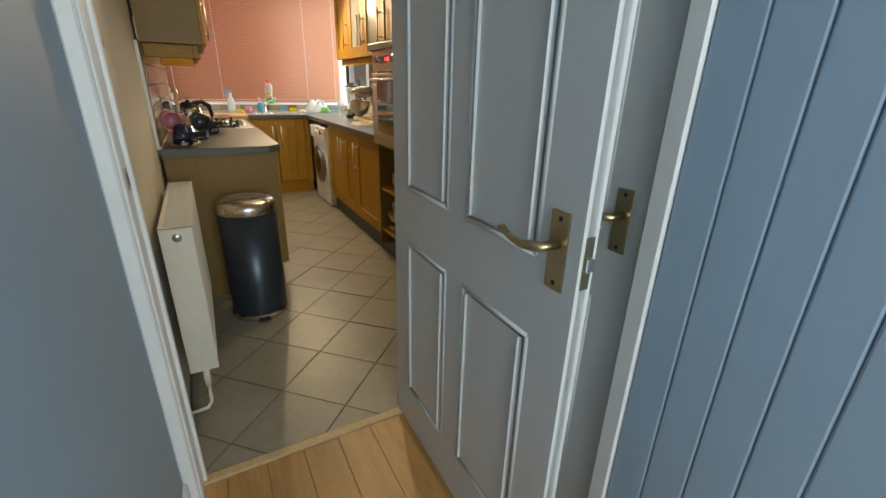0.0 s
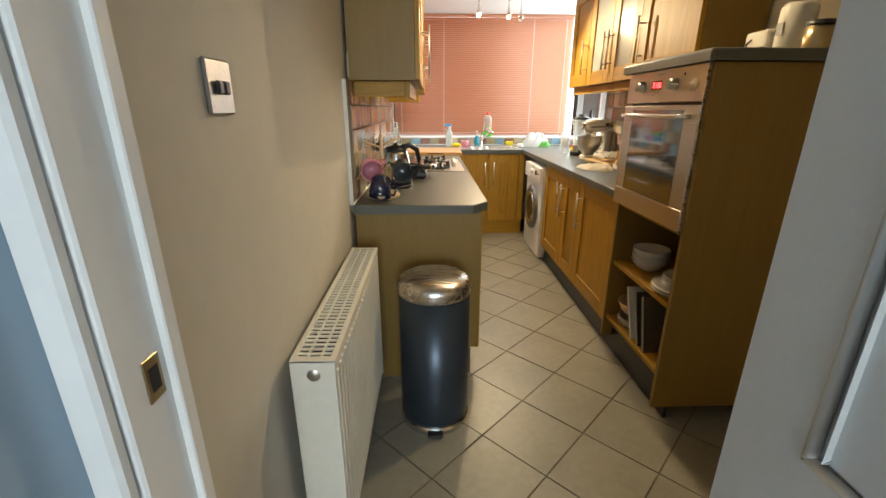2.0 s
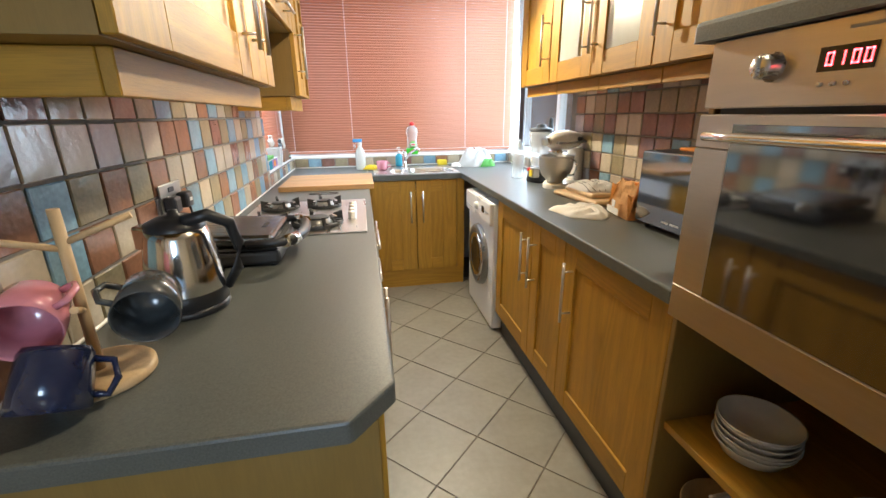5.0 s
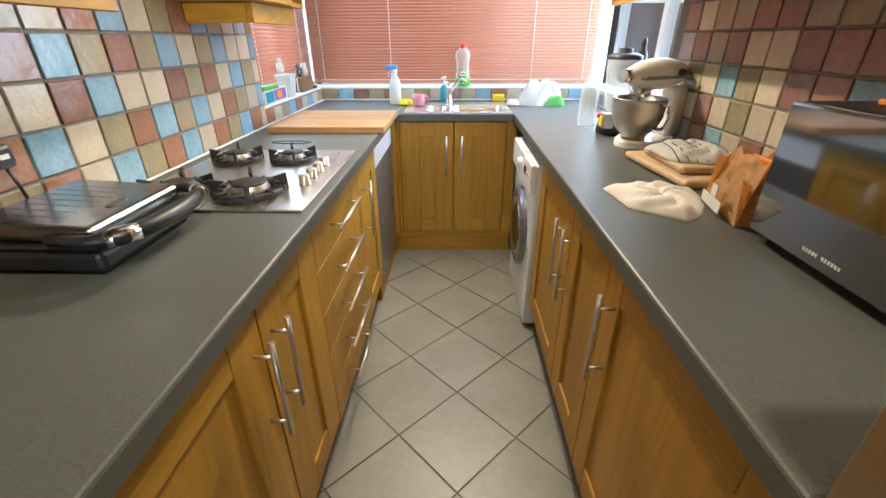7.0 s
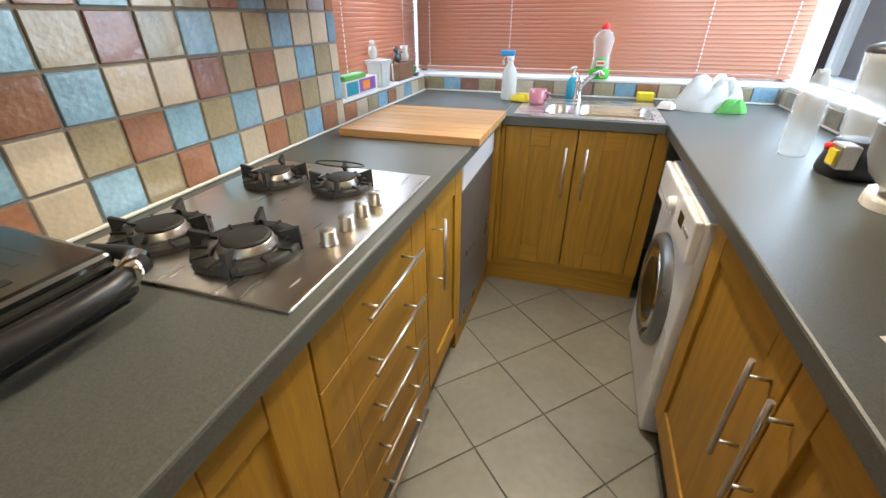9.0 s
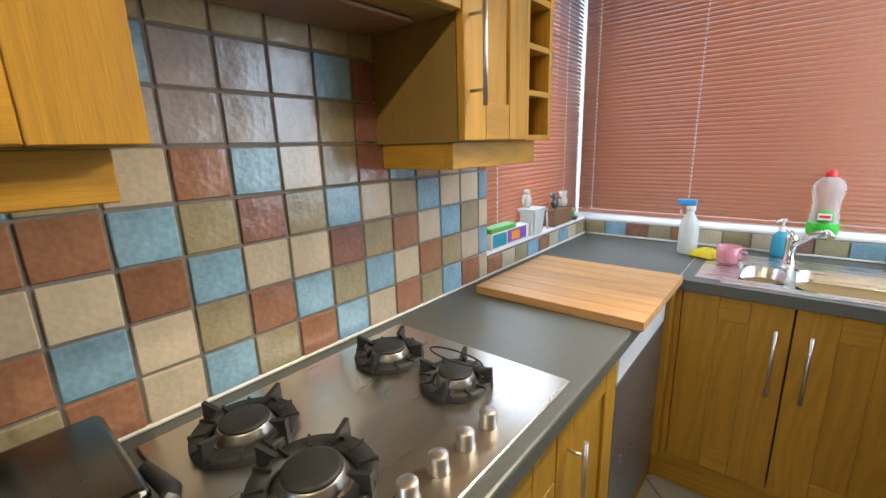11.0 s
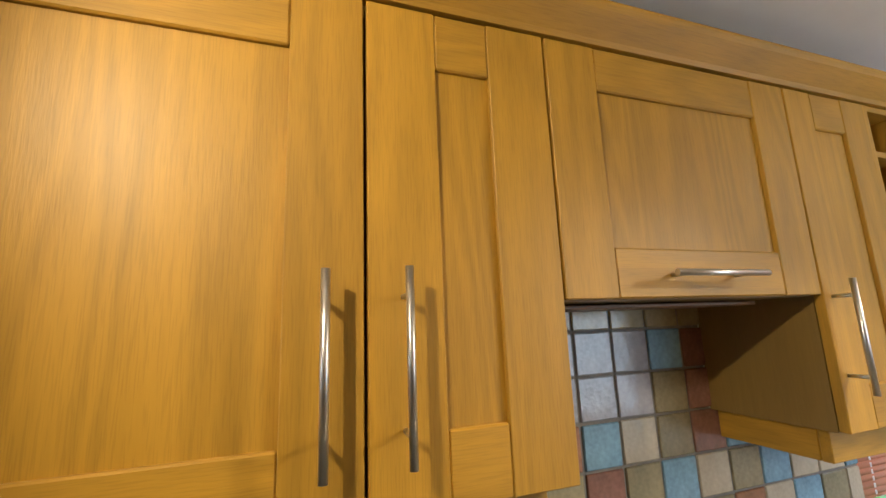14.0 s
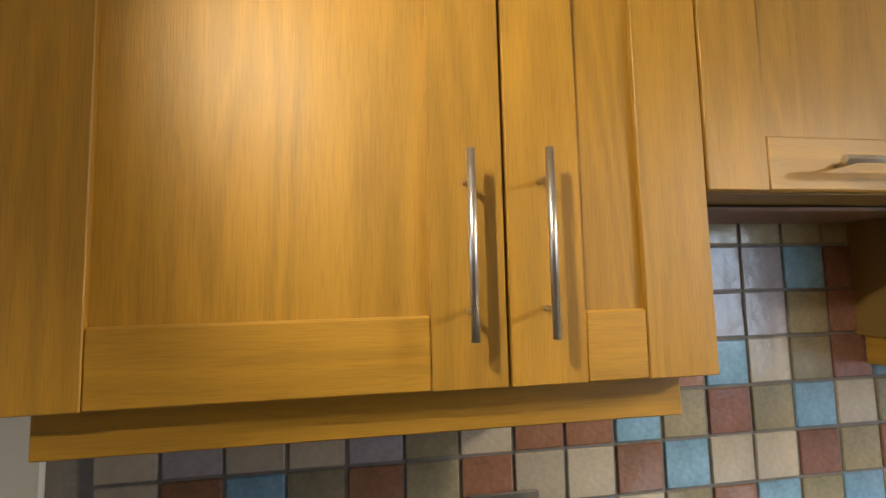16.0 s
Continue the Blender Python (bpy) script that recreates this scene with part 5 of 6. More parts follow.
def crumple(name, outline, z, height, material, label, category, seed, sub=10, parts=None):
    """A loose cloth or bag: a lumpy closed sheet over an outline, drawn down to the surface at its rim."""
    bm = bmesh.new()
    rnd = random.Random(seed)
    cx = sum(p[0] for p in outline) / len(outline)
    cy = sum(p[1] for p in outline) / len(outline)
    n = 40
    rings = []
    for j in range(sub + 1):
        f = j / sub
        ring = []
        for k in range(n):
            t = k / n * len(outline)
            i = int(t)
            a, b = outline[i % len(outline)], outline[(i + 1) % len(outline)]
            px, py = a[0] + (b[0] - a[0]) * (t - i), a[1] + (b[1] - a[1]) * (t - i)
            w = noise.noise(Vector((px * 14 + seed, py * 14, f * 3)))
            x, y = cx + (px - cx) * f * (1 + 0.10 * w), cy + (py - cy) * f * (1 + 0.10 * w)
            th = 2 * math.pi * k / n
            w1 = noise.noise(Vector((x * 9 + seed, y * 9, seed)))
            w2 = noise.noise(Vector((x * 40, y * 40, seed)))
            fold = abs(math.sin(3.5 * th + 2.6 * w1 + seed + 5 * f)) ** 0.7
            zz = height * ((1 - f ** 3) * (0.55 + 0.22 * w1) + 2.6 * f * (1 - f) * fold + 0.06 * w2 * (1 - f))
            ring.append(bm.verts.new((x, y, z + max(0.0015, zz + 0.004 * (1 - f)))))
        rings.append(ring)
    for a, b in zip(rings, rings[1:]):
        for k in range(n):
            f = bm.faces.new((a[k], a[(k + 1) % n], b[(k + 1) % n], b[k]))
            f.smooth = True
    bmesh.ops.remove_doubles(bm, verts=bm.verts, dist=0.0004)
    lo = [bm.verts.new((v.co.x, v.co.y, z + 0.0004)) for v in rings[-1]]
    for k in range(n):
        bm.faces.new((rings[-1][k], lo[k], lo[(k + 1) % n], rings[-1][(k + 1) % n]))
    return solo(name, bm, material, label, category)


yc = crumple("yellow_cloth", [(0.60, 5.16), (0.70, 5.12), (0.74, 5.20), (0.66, 5.25)], WT + 0.006, 0.030, "yellow", "crumpled bright yellow cleaning cloth beside the sink", "cloth", 3, 6)
cbag = crumple("carrier_bag", [(1.36, 5.16), (1.50, 5.10), (1.68, 5.14), (1.70, 5.28), (1.58, 5.38), (1.40, 5.34)], WT, 0.13, "bag", "crumpled white plastic carrier bag with green print", "carrier bag", 7, 14)
cprint = crumple("bag_print", [(1.54, 5.095), (1.66, 5.105), (1.69, 5.14), (1.60, 5.13)], WT + 0.002, 0.055, "leaf", "green printed corner of a carrier bag", "carrier bag", 9, 5)
crumple("cotton_cloth", [(1.43, 3.53), (1.45, 3.36), (1.56, 3.27), (1.63, 3.34), (1.69, 3.46), (1.58, 3.58)], WT, 0.030, "cloth", "crumpled off-white cotton cloth on the worktop", "cloth", 12, 14)
dc = crumple("dishcloth", [(1.30, 5.17), (1.37, 5.14), (1.40, 5.20), (1.33, 5.24)], WT + 0.006, 0.03, "cloth", "small white dishcloth at the sink", "cloth", 15, 6)
sg = solo("sponge", box(1.25, 1.335, 5.40, 5.455, WT + 0.001, WT + 0.045, 0.006, 2), "yellow", "yellow washing-up sponge behind the sink", "sponge")

shift(sb, -0.03, 0.16, 0)
shift(hs, 0.0, 0.105, 0)
shift(pm, -0.01, 0.12, 0)
shift(tap, 0.0, 0.09, 0)
for ob, v in ((yc, (-0.02, 0.14, 0)), (cbag, (0.03, 0.14, 0)), (cprint, (0.03, 0.14, 0)), (dc, (0.02, 0.10, 0)), (sg, (0.0, 0.09, 0)), (pan, (0, 0.05, 0)), (pb, (0, 0.06, 0))):
    shift(ob, *v)

# stand mixer
mx = thing("stand_mixer", (1.78, 4.10, WT), "cream stand mixer with a steel bowl", "stand mixer")
bm = bmesh.new()
mm = Matrix.Translation((1.785, 4.13, WT + 0.0005)) @ Matrix.Rotation(radians(-62), 4, "Z") @ Matrix.Scale(0.92, 4)
# its own frame: the head points along -y, the column stands at +y


def ellipsoid(c, r, m, bm=None, nu=24, nv=14):
    bm = bm or bmesh.new()
    res = bmesh.ops.create_uvsphere(bm, u_segments=nu, v_segments=nv, radius=1)
    for v in res["verts"]:
        v.co = m @ Vector((c[0] + v.co.x * r[0], c[1] + v.co.y * r[1], c[2] + v.co.z * r[2]))
        for f in v.link_faces:
            f.smooth = True
    return bm


foot = [mm @ Vector((0.105 * math.cos(a) * (1 if math.sin(a) < 0 else 0.85), 0.0 + (0.16 if math.sin(a) > 0 else 0.15) * math.sin(a), 0)) for a in np.linspace(0, 2 * math.pi, 28, endpoint=False)]
part("foot", prism([(p.x, p.y) for p in foot], WT + 0.001, WT + 0.032, 0.010), "cream", mx)
part("column", box(-0.05, 0.05, 0.095, 0.175, 0.028, 0.25, 0.022, 3, mm), "cream", mx)
bm = ellipsoid((0, 0.0, 0.30), (0.066, 0.185, 0.064), mm)
part("head", bm, "cream", mx)
part("side_band", box(-0.0685, 0.0685, -0.14, 0.16, 0.283, 0.297, 0.004, 2, mm), "greypanel", mx, "dark side band")
part("hub", tube([mm @ Vector((0, -0.170, 0.30)), mm @ Vector((0, -0.205, 0.30))], [0.026, 0.024], steps=20), "chrome", mx)
part("planetary", lathe([(0, 0.215), (0.040, 0.215), (0.045, 0.225), (0.045, 0.25), (0, 0.25)], m=mm @ pose(0, -0.085, 0), steps=26), "chrome", mx)
part("beater", tube([mm @ Vector((0, -0.085, 0.22)), mm @ Vector((0, -0.085, 0.12))], 0.008, steps=10), "tin", mx)
bw = part("bowl", lathe([(0, 0.036), (0.050, 0.036), (0.053, 0.050), (0.088, 0.085), (0.106, 0.13), (0.110, 0.185), (0.112, 0.205), (0.115, 0.207), (0.110, 0.209), (0.104, 0.13), (0.08, 0.085), (0, 0.06)], m=mm @ pose(0, -0.075, 0), steps=40), "handle", mx, "polished steel mixing bowl")
part("bowl_handle", tube([mm @ Vector(p) for p in ((0.104, -0.075, 0.19), (0.145, -0.075, 0.185), (0.155, -0.075, 0.14), (0.135, -0.075, 0.095), (0.093, -0.075, 0.09))], 0.006, steps=10), "steel", bw)
part("knob", lathe([(0, 0.02), (0.012, 0.02), (0.014, 0)], m=mm @ pose(0.066, 0.06, 0.31, 0, 90, 0), steps=16), "black", mx)
jug = thing("jug_blender", (1.80, 4.42, WT), "clear jug blender on a black base behind the mixer", "blender")
JC = (1.735, 4.37, WT)
part("base", lathe([(0, 0), (0.075, 0), (0.08, 0.01), (0.078, 0.03), (0.065, 0.09), (0.055, 0.10), (0, 0.10)], JC, 28), "black", jug)
part("front_plate", box(1.655, 1.70, 4.275, 4.345, WT + 0.035, WT + 0.10, 0.004, 1), "tin", jug)
part("sticker", box(1.648, 1.655, 4.285, 4.325, WT + 0.045, WT + 0.085), "yellow", jug, "yellow sticker")
part("dial", lathe([(0, 0.012), (0.010, 0.012), (0.012, 0)], m=pose(1.655, 4.338, WT + 0.085, 0, -90, 0), steps=14), "red", jug)
part("jug", lathe([(0.052, 0.101), (0.058, 0.13), (0.072, 0.30), (0.074, 0.32), (0.070, 0.32), (0.055, 0.13), (0.05, 0.105)], JC, 32), "clear", jug)
part("lid", lathe([(0.075, 0.321), (0.075, 0.335), (0.05, 0.345), (0.03, 0.347), (0.03, 0.365), (0, 0.366)], JC, 28), "black", jug)
mk = bottle("milk_bottle", (1.66, 4.56, WT), [(0, 0.0005), (0.042, 0.0005), (0.045, 0.01), (0.045, 0.17), (0.030, 0.225), (0.018, 0.25), (0.018, 0.262), (0, 0.262)], "clear", "clear plastic bottle behind the blender")
pt = bottle("pepper_mill", (1.86, 4.50, WT), [(0, 0.0005), (0.028, 0.0005), (0.024, 0.08), (0.018, 0.16), (0.024, 0.24), (0.026, 0.31), (0.020, 0.345), (0.013, 0.355), (0.013, 0.39), (0.008, 0.405), (0, 0.406)], "black", "tall black mill in front of the side window")

# breads, board, towel, paper bag
cb = thing("bread_board", (1.74, 3.72, WT), "thick pale wooden board with rounded corners", "chopping board")
rot = Matrix.Translation((1.77, 3.72, WT)) @ Matrix.Rotation(radians(6), 4, "Z")
part("board", box(-0.125, 0.135, -0.19, 0.20, 0.001, 0.026, 0.012, 3, rot), "palewood", cb)
cb2 = solo("small_board", box(-0.09, 0.115, -0.13, 0.15, 0.027, 0.050, 0.010, 3, rot @ Matrix.Rotation(radians(-5), 4, "Z")), "palewood", "smaller pale wooden board lying on the larger one", "chopping board")
tw = crumple("tea_towel", [(1.665, 3.83), (1.69, 3.64), (1.80, 3.60), (1.89, 3.66), (1.88, 3.86), (1.77, 3.88)], WT + 0.0505, 0.035, "towel", "folded grey striped tea towel on the boards", "tea towel", 21, 12)
for k in range(7):
    x = 1.69 + 0.028 * k
    bmq = tube([(x, 3.62 + 0.0 * k, WT + 0.056 + 0.004 * (k % 2)), (x + 0.004, 3.70, WT + 0.083), (x + 0.006, 3.78, WT + 0.086), (x + 0.01, 3.86, WT + 0.062)], 0.0016, steps=6)
    ob = new("stripe", mesh_of("stripe", bmq, "towelstripe"))
    ob.parent = tw
pg = thing("paper_bag", (1.78, 3.42, WT), "torn brown paper bag lying open with an orange wrapper", "paper bag")
bm = bmesh.new()
gx, gy = 18, 9


def bag_sheet(bm, p, q, lean, tall, seed):
    """A standing sheet of creased paper with a torn top edge, from p to q."""
    grid = []
    for i in range(gx + 1):
        a = i / gx
        top = tall * (0.86 + 0.22 * noise.noise(Vector((a * 5 + seed, 0.3, seed))))
        row = []
        for k in range(gy + 1):
            b = k / gy
            w = 0.010 * noise.noise(Vector((a * 6, b * 5, seed))) * min(1, 3 * b)
            row.append(bm.verts.new((p[0] + (q[0] - p[0]) * a + lean[0] * b + w, p[1] + (q[1] - p[1]) * a + lean[1] * b + w, WT + 0.001 + top * b)))
        grid.append(row)
    for i in range(gx):
        for k in range(gy):
            bm.faces.new((grid[i][k], grid[i + 1][k], grid[i + 1][k + 1], grid[i][k + 1]))


bag_sheet(bm, (1.652, 3.245), (1.690, 3.455), (0.035, 0.0), 0.165, 2.0)
bag_sheet(bm, (1.690, 3.456), (1.850, 3.470), (0.0, -0.02), 0.150, 5.0)
bag_sheet(bm, (1.652, 3.244), (1.800, 3.250), (0.0, 0.02), 0.120, 8.0)
bmesh.ops.solidify(bm, geom=bm.faces, thickness=0.0012)
part("bag", bm, "paper", pg)
part("wrapper", box(1.715, 1.73, 3.26, 3.36, WT + 0.004, WT + 0.150, 0.006, 2), "orange", pg, "orange wrapper")
mmb = Matrix.Translation((1.6535, 3.34, WT)) @ Matrix.Rotation(radians(-10.3), 4, "Z")
part("label", box(-0.0075, -0.006, -0.045, 0.075, 0.012, 0.040, 0, 1, mmb), "label", pg)
part("label", box(-0.0055, -0.004, 0.0, 0.03, 0.041, 0.070, 0, 1, mmb), "label", pg)

# microwave
mw = thing("microwave", (1.76, 3.0, WT), "black microwave with a mirror-dark glass door and steel handle", "microwave")
part("body", box(1.662, 1.925, 2.74, 3.235, WT + 0.012, WT + 0.285, 0.006, 2), "black", mw)
part("door", box(1.640, 1.661, 2.745, 3.230, WT + 0.014, WT + 0.283, 0.004, 1), "mirrorglass", mw, "mirror-dark glass door")
part("handle", tube([(1.640, 2.80, WT + 0.05), (1.610, 2.80, WT + 0.065), (1.602, 2.80, WT + 0.15), (1.610, 2.80, WT + 0.235), (1.640, 2.80, WT + 0.25)], 0.009, steps=10), "chrome", mw, "curved chrome handle")
bm = bmesh.new()
for k in range(12):
    if k != 5:
        bx(bm, 1.6388, 1.6398, 3.07 - 0.0075 * k, 3.0745 - 0.0075 * k, WT + 0.036, WT + 0.043)
part("maker_mark", bm, "label", mw)
for y in (2.78, 3.2):
    for x in (1.68, 1.9):
        part("foot", lathe([(0, -0.008), (0.01, -0.008), (0.01, 0.0125), (0, 0.0125)], (x, y, WT), 10), "black", mw)
shift(mw, 0.008, -0.035, 0.008)
tb = thing("toaster", (1.80, 2.72, WT), "dark toaster standing behind the microwave", "toaster")
solo("orange_packet", box(1.75, 1.90, 2.95, 3.13, WT + 0.2935, WT + 0.305, 0.003), "orange", "flat orange packet on top of the microwave", "packet")
part("body", box(1.70, 1.90, 2.63, 2.73, WT + 0.006, WT + 0.34, 0.02, 3), "black", tb)
part("base", box(1.71, 1.89, 2.64, 2.72, WT + 0.0005, WT + 0.006), "greypanel", tb)

# dishes on the open shelves


def dish_stack(c, n, prof, pitch, name, label):
    for k in range(n):
        p = (c[0] + 0.003 * math.sin(k * 2.1), c[1] + 0.003 * math.cos(k * 1.7), c[2] + 0.001 + pitch * k)
        shift(solo(name, lathe(prof, p, 32), "china", label, name, name + "s on the open shelf"), 0.0, -0.04, -0.07)


BOWL = [(0, 0.003), (0.030, 0.0), (0.034, 0.004), (0.060, 0.020), (0.076, 0.048), (0.078, 0.052), (0.074, 0.051), (0.058, 0.024), (0.032, 0.009), (0, 0.008)]
BOWL = [(r * 1.12, z * 1.1) for r, z in BOWL]
dish_stack((1.465, 2.425, 0.620), 6, BOWL, 0.0125, "bowl", "white china bowl in a stack on the shelf")
PLATE = [(0, 0.002), (0.060, 0.0), (0.066, 0.003), (0.120, 0.014), (0.132, 0.019), (0.131, 0.022), (0.116, 0.018), (0.062, 0.008), (0, 0.007)]
SIDE = [(r * 0.80, z) for r, z in PLATE]
dish_stack((1.475, 2.135, 0.620), 3, PLATE, 0.0085, "plate", "large white dinner plate in a stack")
dish_stack((1.485, 2.125, 0.648), 5, SIDE, 0.0085, "side_plate", "small white side plate in a stack")
wb = solo("wooden_bowl", lathe([(0, 0.003), (0.05, 0.0), (0.09, 0.03), (0.110, 0.075), (0.106, 0.076), (0.085, 0.036), (0.05, 0.010), (0, 0.009)], (1.46, 2.40, 0.285), 36), "palewood", "wooden bowl stacked on other dishes", "bowl")
solo("glass_dish", lathe([(0, 0.002), (0.085, 0.0), (0.10, 0.03), (0.108, 0.062), (0.104, 0.062), (0.095, 0.03), (0, 0.008)], (1.46, 2.40, 0.221), 32), "clear", "clear glass oven dish under the bowl", "dish")
for k, (y, tiltd, ma, nm, lb) in enumerate(((2.30, 24, "label", "white_tray", "white tray leaning on its edge"), (2.235, 20, "tin", "baking_tray", "thin steel baking tray on its edge"), (2.175, 17, "tin", "baking_tray", "dark steel baking tray on its edge"))):
    mmt = Matrix.Translation((1.60, y - 0.04, 0.220)) @ Matrix.Rotation(radians(-tiltd), 4, "X")
    bm = box(-0.235, 0.16, -0.003, 0.003, 0.004, 0.27, 0.002, 1, mmt)
    bx(bm, -0.235, -0.225, -0.003, 0.014, 0.004, 0.27, 0.002, 1, mmt)
    bx(bm, -0.225, 0.16, -0.003, 0.014, 0.262, 0.27, 0.002, 1, mmt)
    solo(nm, bm, ma, lb, "tray", "trays on the low shelf")
solo("serving_dish", lathe([(0, 0.0), (0.11, 0.004), (0.135, 0.016), (0.137, 0.02), (0.11, 0.012), (0, 0.008)], m=Matrix.Translation((1.53, 2.05, 0.365)) @ Matrix.Rotation(radians(72), 4, "X"), steps=32), "tin", "dark round dish standing on its edge", "dish")

# on top of the oven tower
kt = thing("white_canister", (1.62, 2.12, 1.598), "white storage canister with a printed label on the oven tower", "canister")
part("body", lathe([(0, 0.001), (0.055, 0.001), (0.058, 0.006), (0.056, 0.15), (0.045, 0.165), (0, 0.168)], (1.68, 2.11, 1.598), 28), "china", kt)
part("print", box(1.621, 1.6245, 2.095, 2.125, 1.66, 1.70), "greyprint", kt)
cn = thing("spice_jar", (1.6, 2.05, 1.598), "brass-coloured tin jar on the oven tower", "jar")
part("body", lathe([(0, 0.001), (0.040, 0.001), (0.042, 0.004), (0.042, 0.075), (0, 0.075)], (1.68, 2.002, 1.598), 26), "brass", cn)
part("lid", lathe([(0.043, 0.0755), (0.043, 0.09), (0, 0.092)], (1.68, 2.002, 1.598), 26), "black", cn)
rd = thing("white_radio", (1.6, 2.4, 1.598), "white speaker with black cables on the oven tower", "radio")
part("body", box(1.66, 1.78, 2.22, 2.34, 1.599, 1.70, 0.012, 2), "china", rd)
part("cable", tube([(1.66, 2.30, 1.67), (1.635, 2.29, 1.65), (1.63, 2.27, 1.612), (1.64, 2.24, 1.604), (1.65, 2.21, 1.603)], 0.004, steps=8), "black", rd)
part("plug", lathe([(0, 0.001), (0.018, 0.001), (0.02, 0.02), (0.012, 0.034), (0, 0.035)], (1.635, 2.20, 1.598), 16), "black", rd)
db = solo("dark_bottle", lathe([(0, 0.001), (0.033, 0.001), (0.035, 0.01), (0.035, 0.13), (0.014, 0.17), (0.014, 0.21), (0, 0.212)], (1.80, 2.03, 1.598), 24), "blackglass", "dark glass bottle on the oven tower", "bottle")
for ob in (kt, cn, rd, db):
    shift(ob, 0.0, -0.04, -0.068)

# left window sill
tbx = thing("plastic_tub", (-0.03, 4.95, 1.022), "translucent plastic tub with a lid and white powder inside", "tub")
TC = (-0.035, 4.975)
tubm = bmesh.new()
lo = [(-0.030, -0.050), (0.038, -0.050), (0.038, 0.050), (-0.030, 0.050)]
rings = []
for z, k in ((1.0235, 1.0), (1.030, 1.04), (1.130, 1.22), (1.132, 1.26), (1.140, 1.26)):
    rings.append([tubm.verts.new((TC[0] + x * k, TC[1] + y * k, z)) for x, y in lo])
for u, v in zip(rings, rings[1:]):
    for k in range(4):
        tubm.faces.new((u[k], u[(k + 1) % 4], v[(k + 1) % 4], v[k]))
tubm.faces.new(rings[0][::-1])
bmesh.ops.bevel(tubm, geom=[e for e in tubm.edges if abs(e.verts[0].co.z - e.verts[1].co.z) > 0.02], offset=0.012, segments=2, affect="EDGES")
part("tub", tubm, "milky", tbx)
part("powder", box(TC[0] - 0.026, TC[0] + 0.034, TC[1] - 0.045, TC[1] + 0.045, 1.026, 1.062, 0.004), "label", tbx, "white powder")
part("lid", box(TC[0] - 0.040, TC[0] + 0.050, TC[1] - 0.065, TC[1] + 0.065, 1.1405, 1.147, 0.003, 1), "milky", tbx)
part("spoon", tube([(TC[0] + 0.045, TC[1] + 0.072, 1.120), (TC[0] + 0.030, TC[1] + 0.115, 1.030)], 0.004, steps=8), "label", tbx)
bxp = thing("tablet_box", (-0.02, 4.70, 1.022), "blue and white box of dishwasher tablets with a green top", "box")
part("carton", box(-0.050, 0.0, 4.575, 4.885, 1.0235, 1.090, 0.002), "label", bxp)
part("green_flap", box(-0.055, 0.002, 4.570, 4.770, 1.0905, 1.112, 0.004), "leaf", bxp)
part("print", box(0.0004, 0.0016, 4.700, 4.860, 1.032, 1.086), "purple", bxp)
part("print_patch", box(0.0018, 0.0026, 4.730, 4.800, 1.040, 1.078), "orange", bxp)
part("print", box(0.0004, 0.0014, 4.582, 4.690, 1.030, 1.084), "teal", bxp)
vs = thing("wooden_planter", (-0.03, 5.27, 1.022), "brown wooden planter box on the sill", "planter")
part("box", box(-0.075, 0.0, 5.16, 5.38, 1.0235, 1.110, 0.004), "darkwood", vs)
part("handle", tube([(-0.04, 5.18, 1.108), (-0.04, 5.20, 1.150), (-0.04, 5.27, 1.165), (-0.04, 5.34, 1.150), (-0.04, 5.36, 1.108)], 0.005, steps=8), "darkwood", vs)
pl = thing("pot_plant", (0.0, 5.40, 1.022), "low green plant in a dark tray", "plant")
part("tray", lathe([(0, 0.001), (0.036, 0.001), (0.042, 0.016), (0.038, 0.016), (0, 0.010)], (-0.035, 5.44, 1.022), 20), "black", pl)
bm = bmesh.new()
rnd = random.Random(5)
for k in range(46):
    a, e = rnd.uniform(0, 6.28), rnd.uniform(0.2, 1.1)
    p = Vector((-0.035, 5.44, 1.034))
    d = Vector((math.cos(a) * math.cos(e), math.sin(a) * math.cos(e), math.sin(e)))
    s = d.cross(Vector((0, 0, 1))).normalized() * 0.005
    q = [p + d * 0.006, p + d * 0.03 + s, p + d * 0.052, p + d * 0.03 - s]
    bm.faces.new([bm.verts.new(v) for v in q])
part("leaves", bm, "leaf", pl)
ct = solo("cat_ornament", ellipsoid((0, 0, 0.035), (0.022, 0.028, 0.034), Matrix.Translation((-0.04, 4.94, 1.148)), ellipsoid((0, 0.0, 0.075), (0.015, 0.016, 0.015), Matrix.Translation((-0.04, 4.94, 1.148)))), "china", "small white and black cat figurine on the tub lid", "figurine")
ct2 = solo("dog_ornament", ellipsoid((0, 0, 0.030), (0.018, 0.030, 0.030), Matrix.Translation((-0.03, 5.22, 1.111)), ellipsoid((0.0, -0.02, 0.068), (0.014, 0.018, 0.015), Matrix.Translation((-0.03, 5.22, 1.111)))), "darkmug", "small dark animal figurine on the planter", "figurine")
vz = solo("white_jug", lathe([(0, 0.001), (0.020, 0.001), (0.026, 0.03), (0.018, 0.06), (0.024, 0.08), (0.020, 0.078), (0, 0.02)], (-0.035, 5.33, 1.111), 22), "china", "small white china jug on the planter", "jug")

# ceiling spotlight bar
tk = thing("spotlight_bar", (0.93, 4.45, CEIL), "curved chrome ceiling bar with small spotlights", "ceiling light")


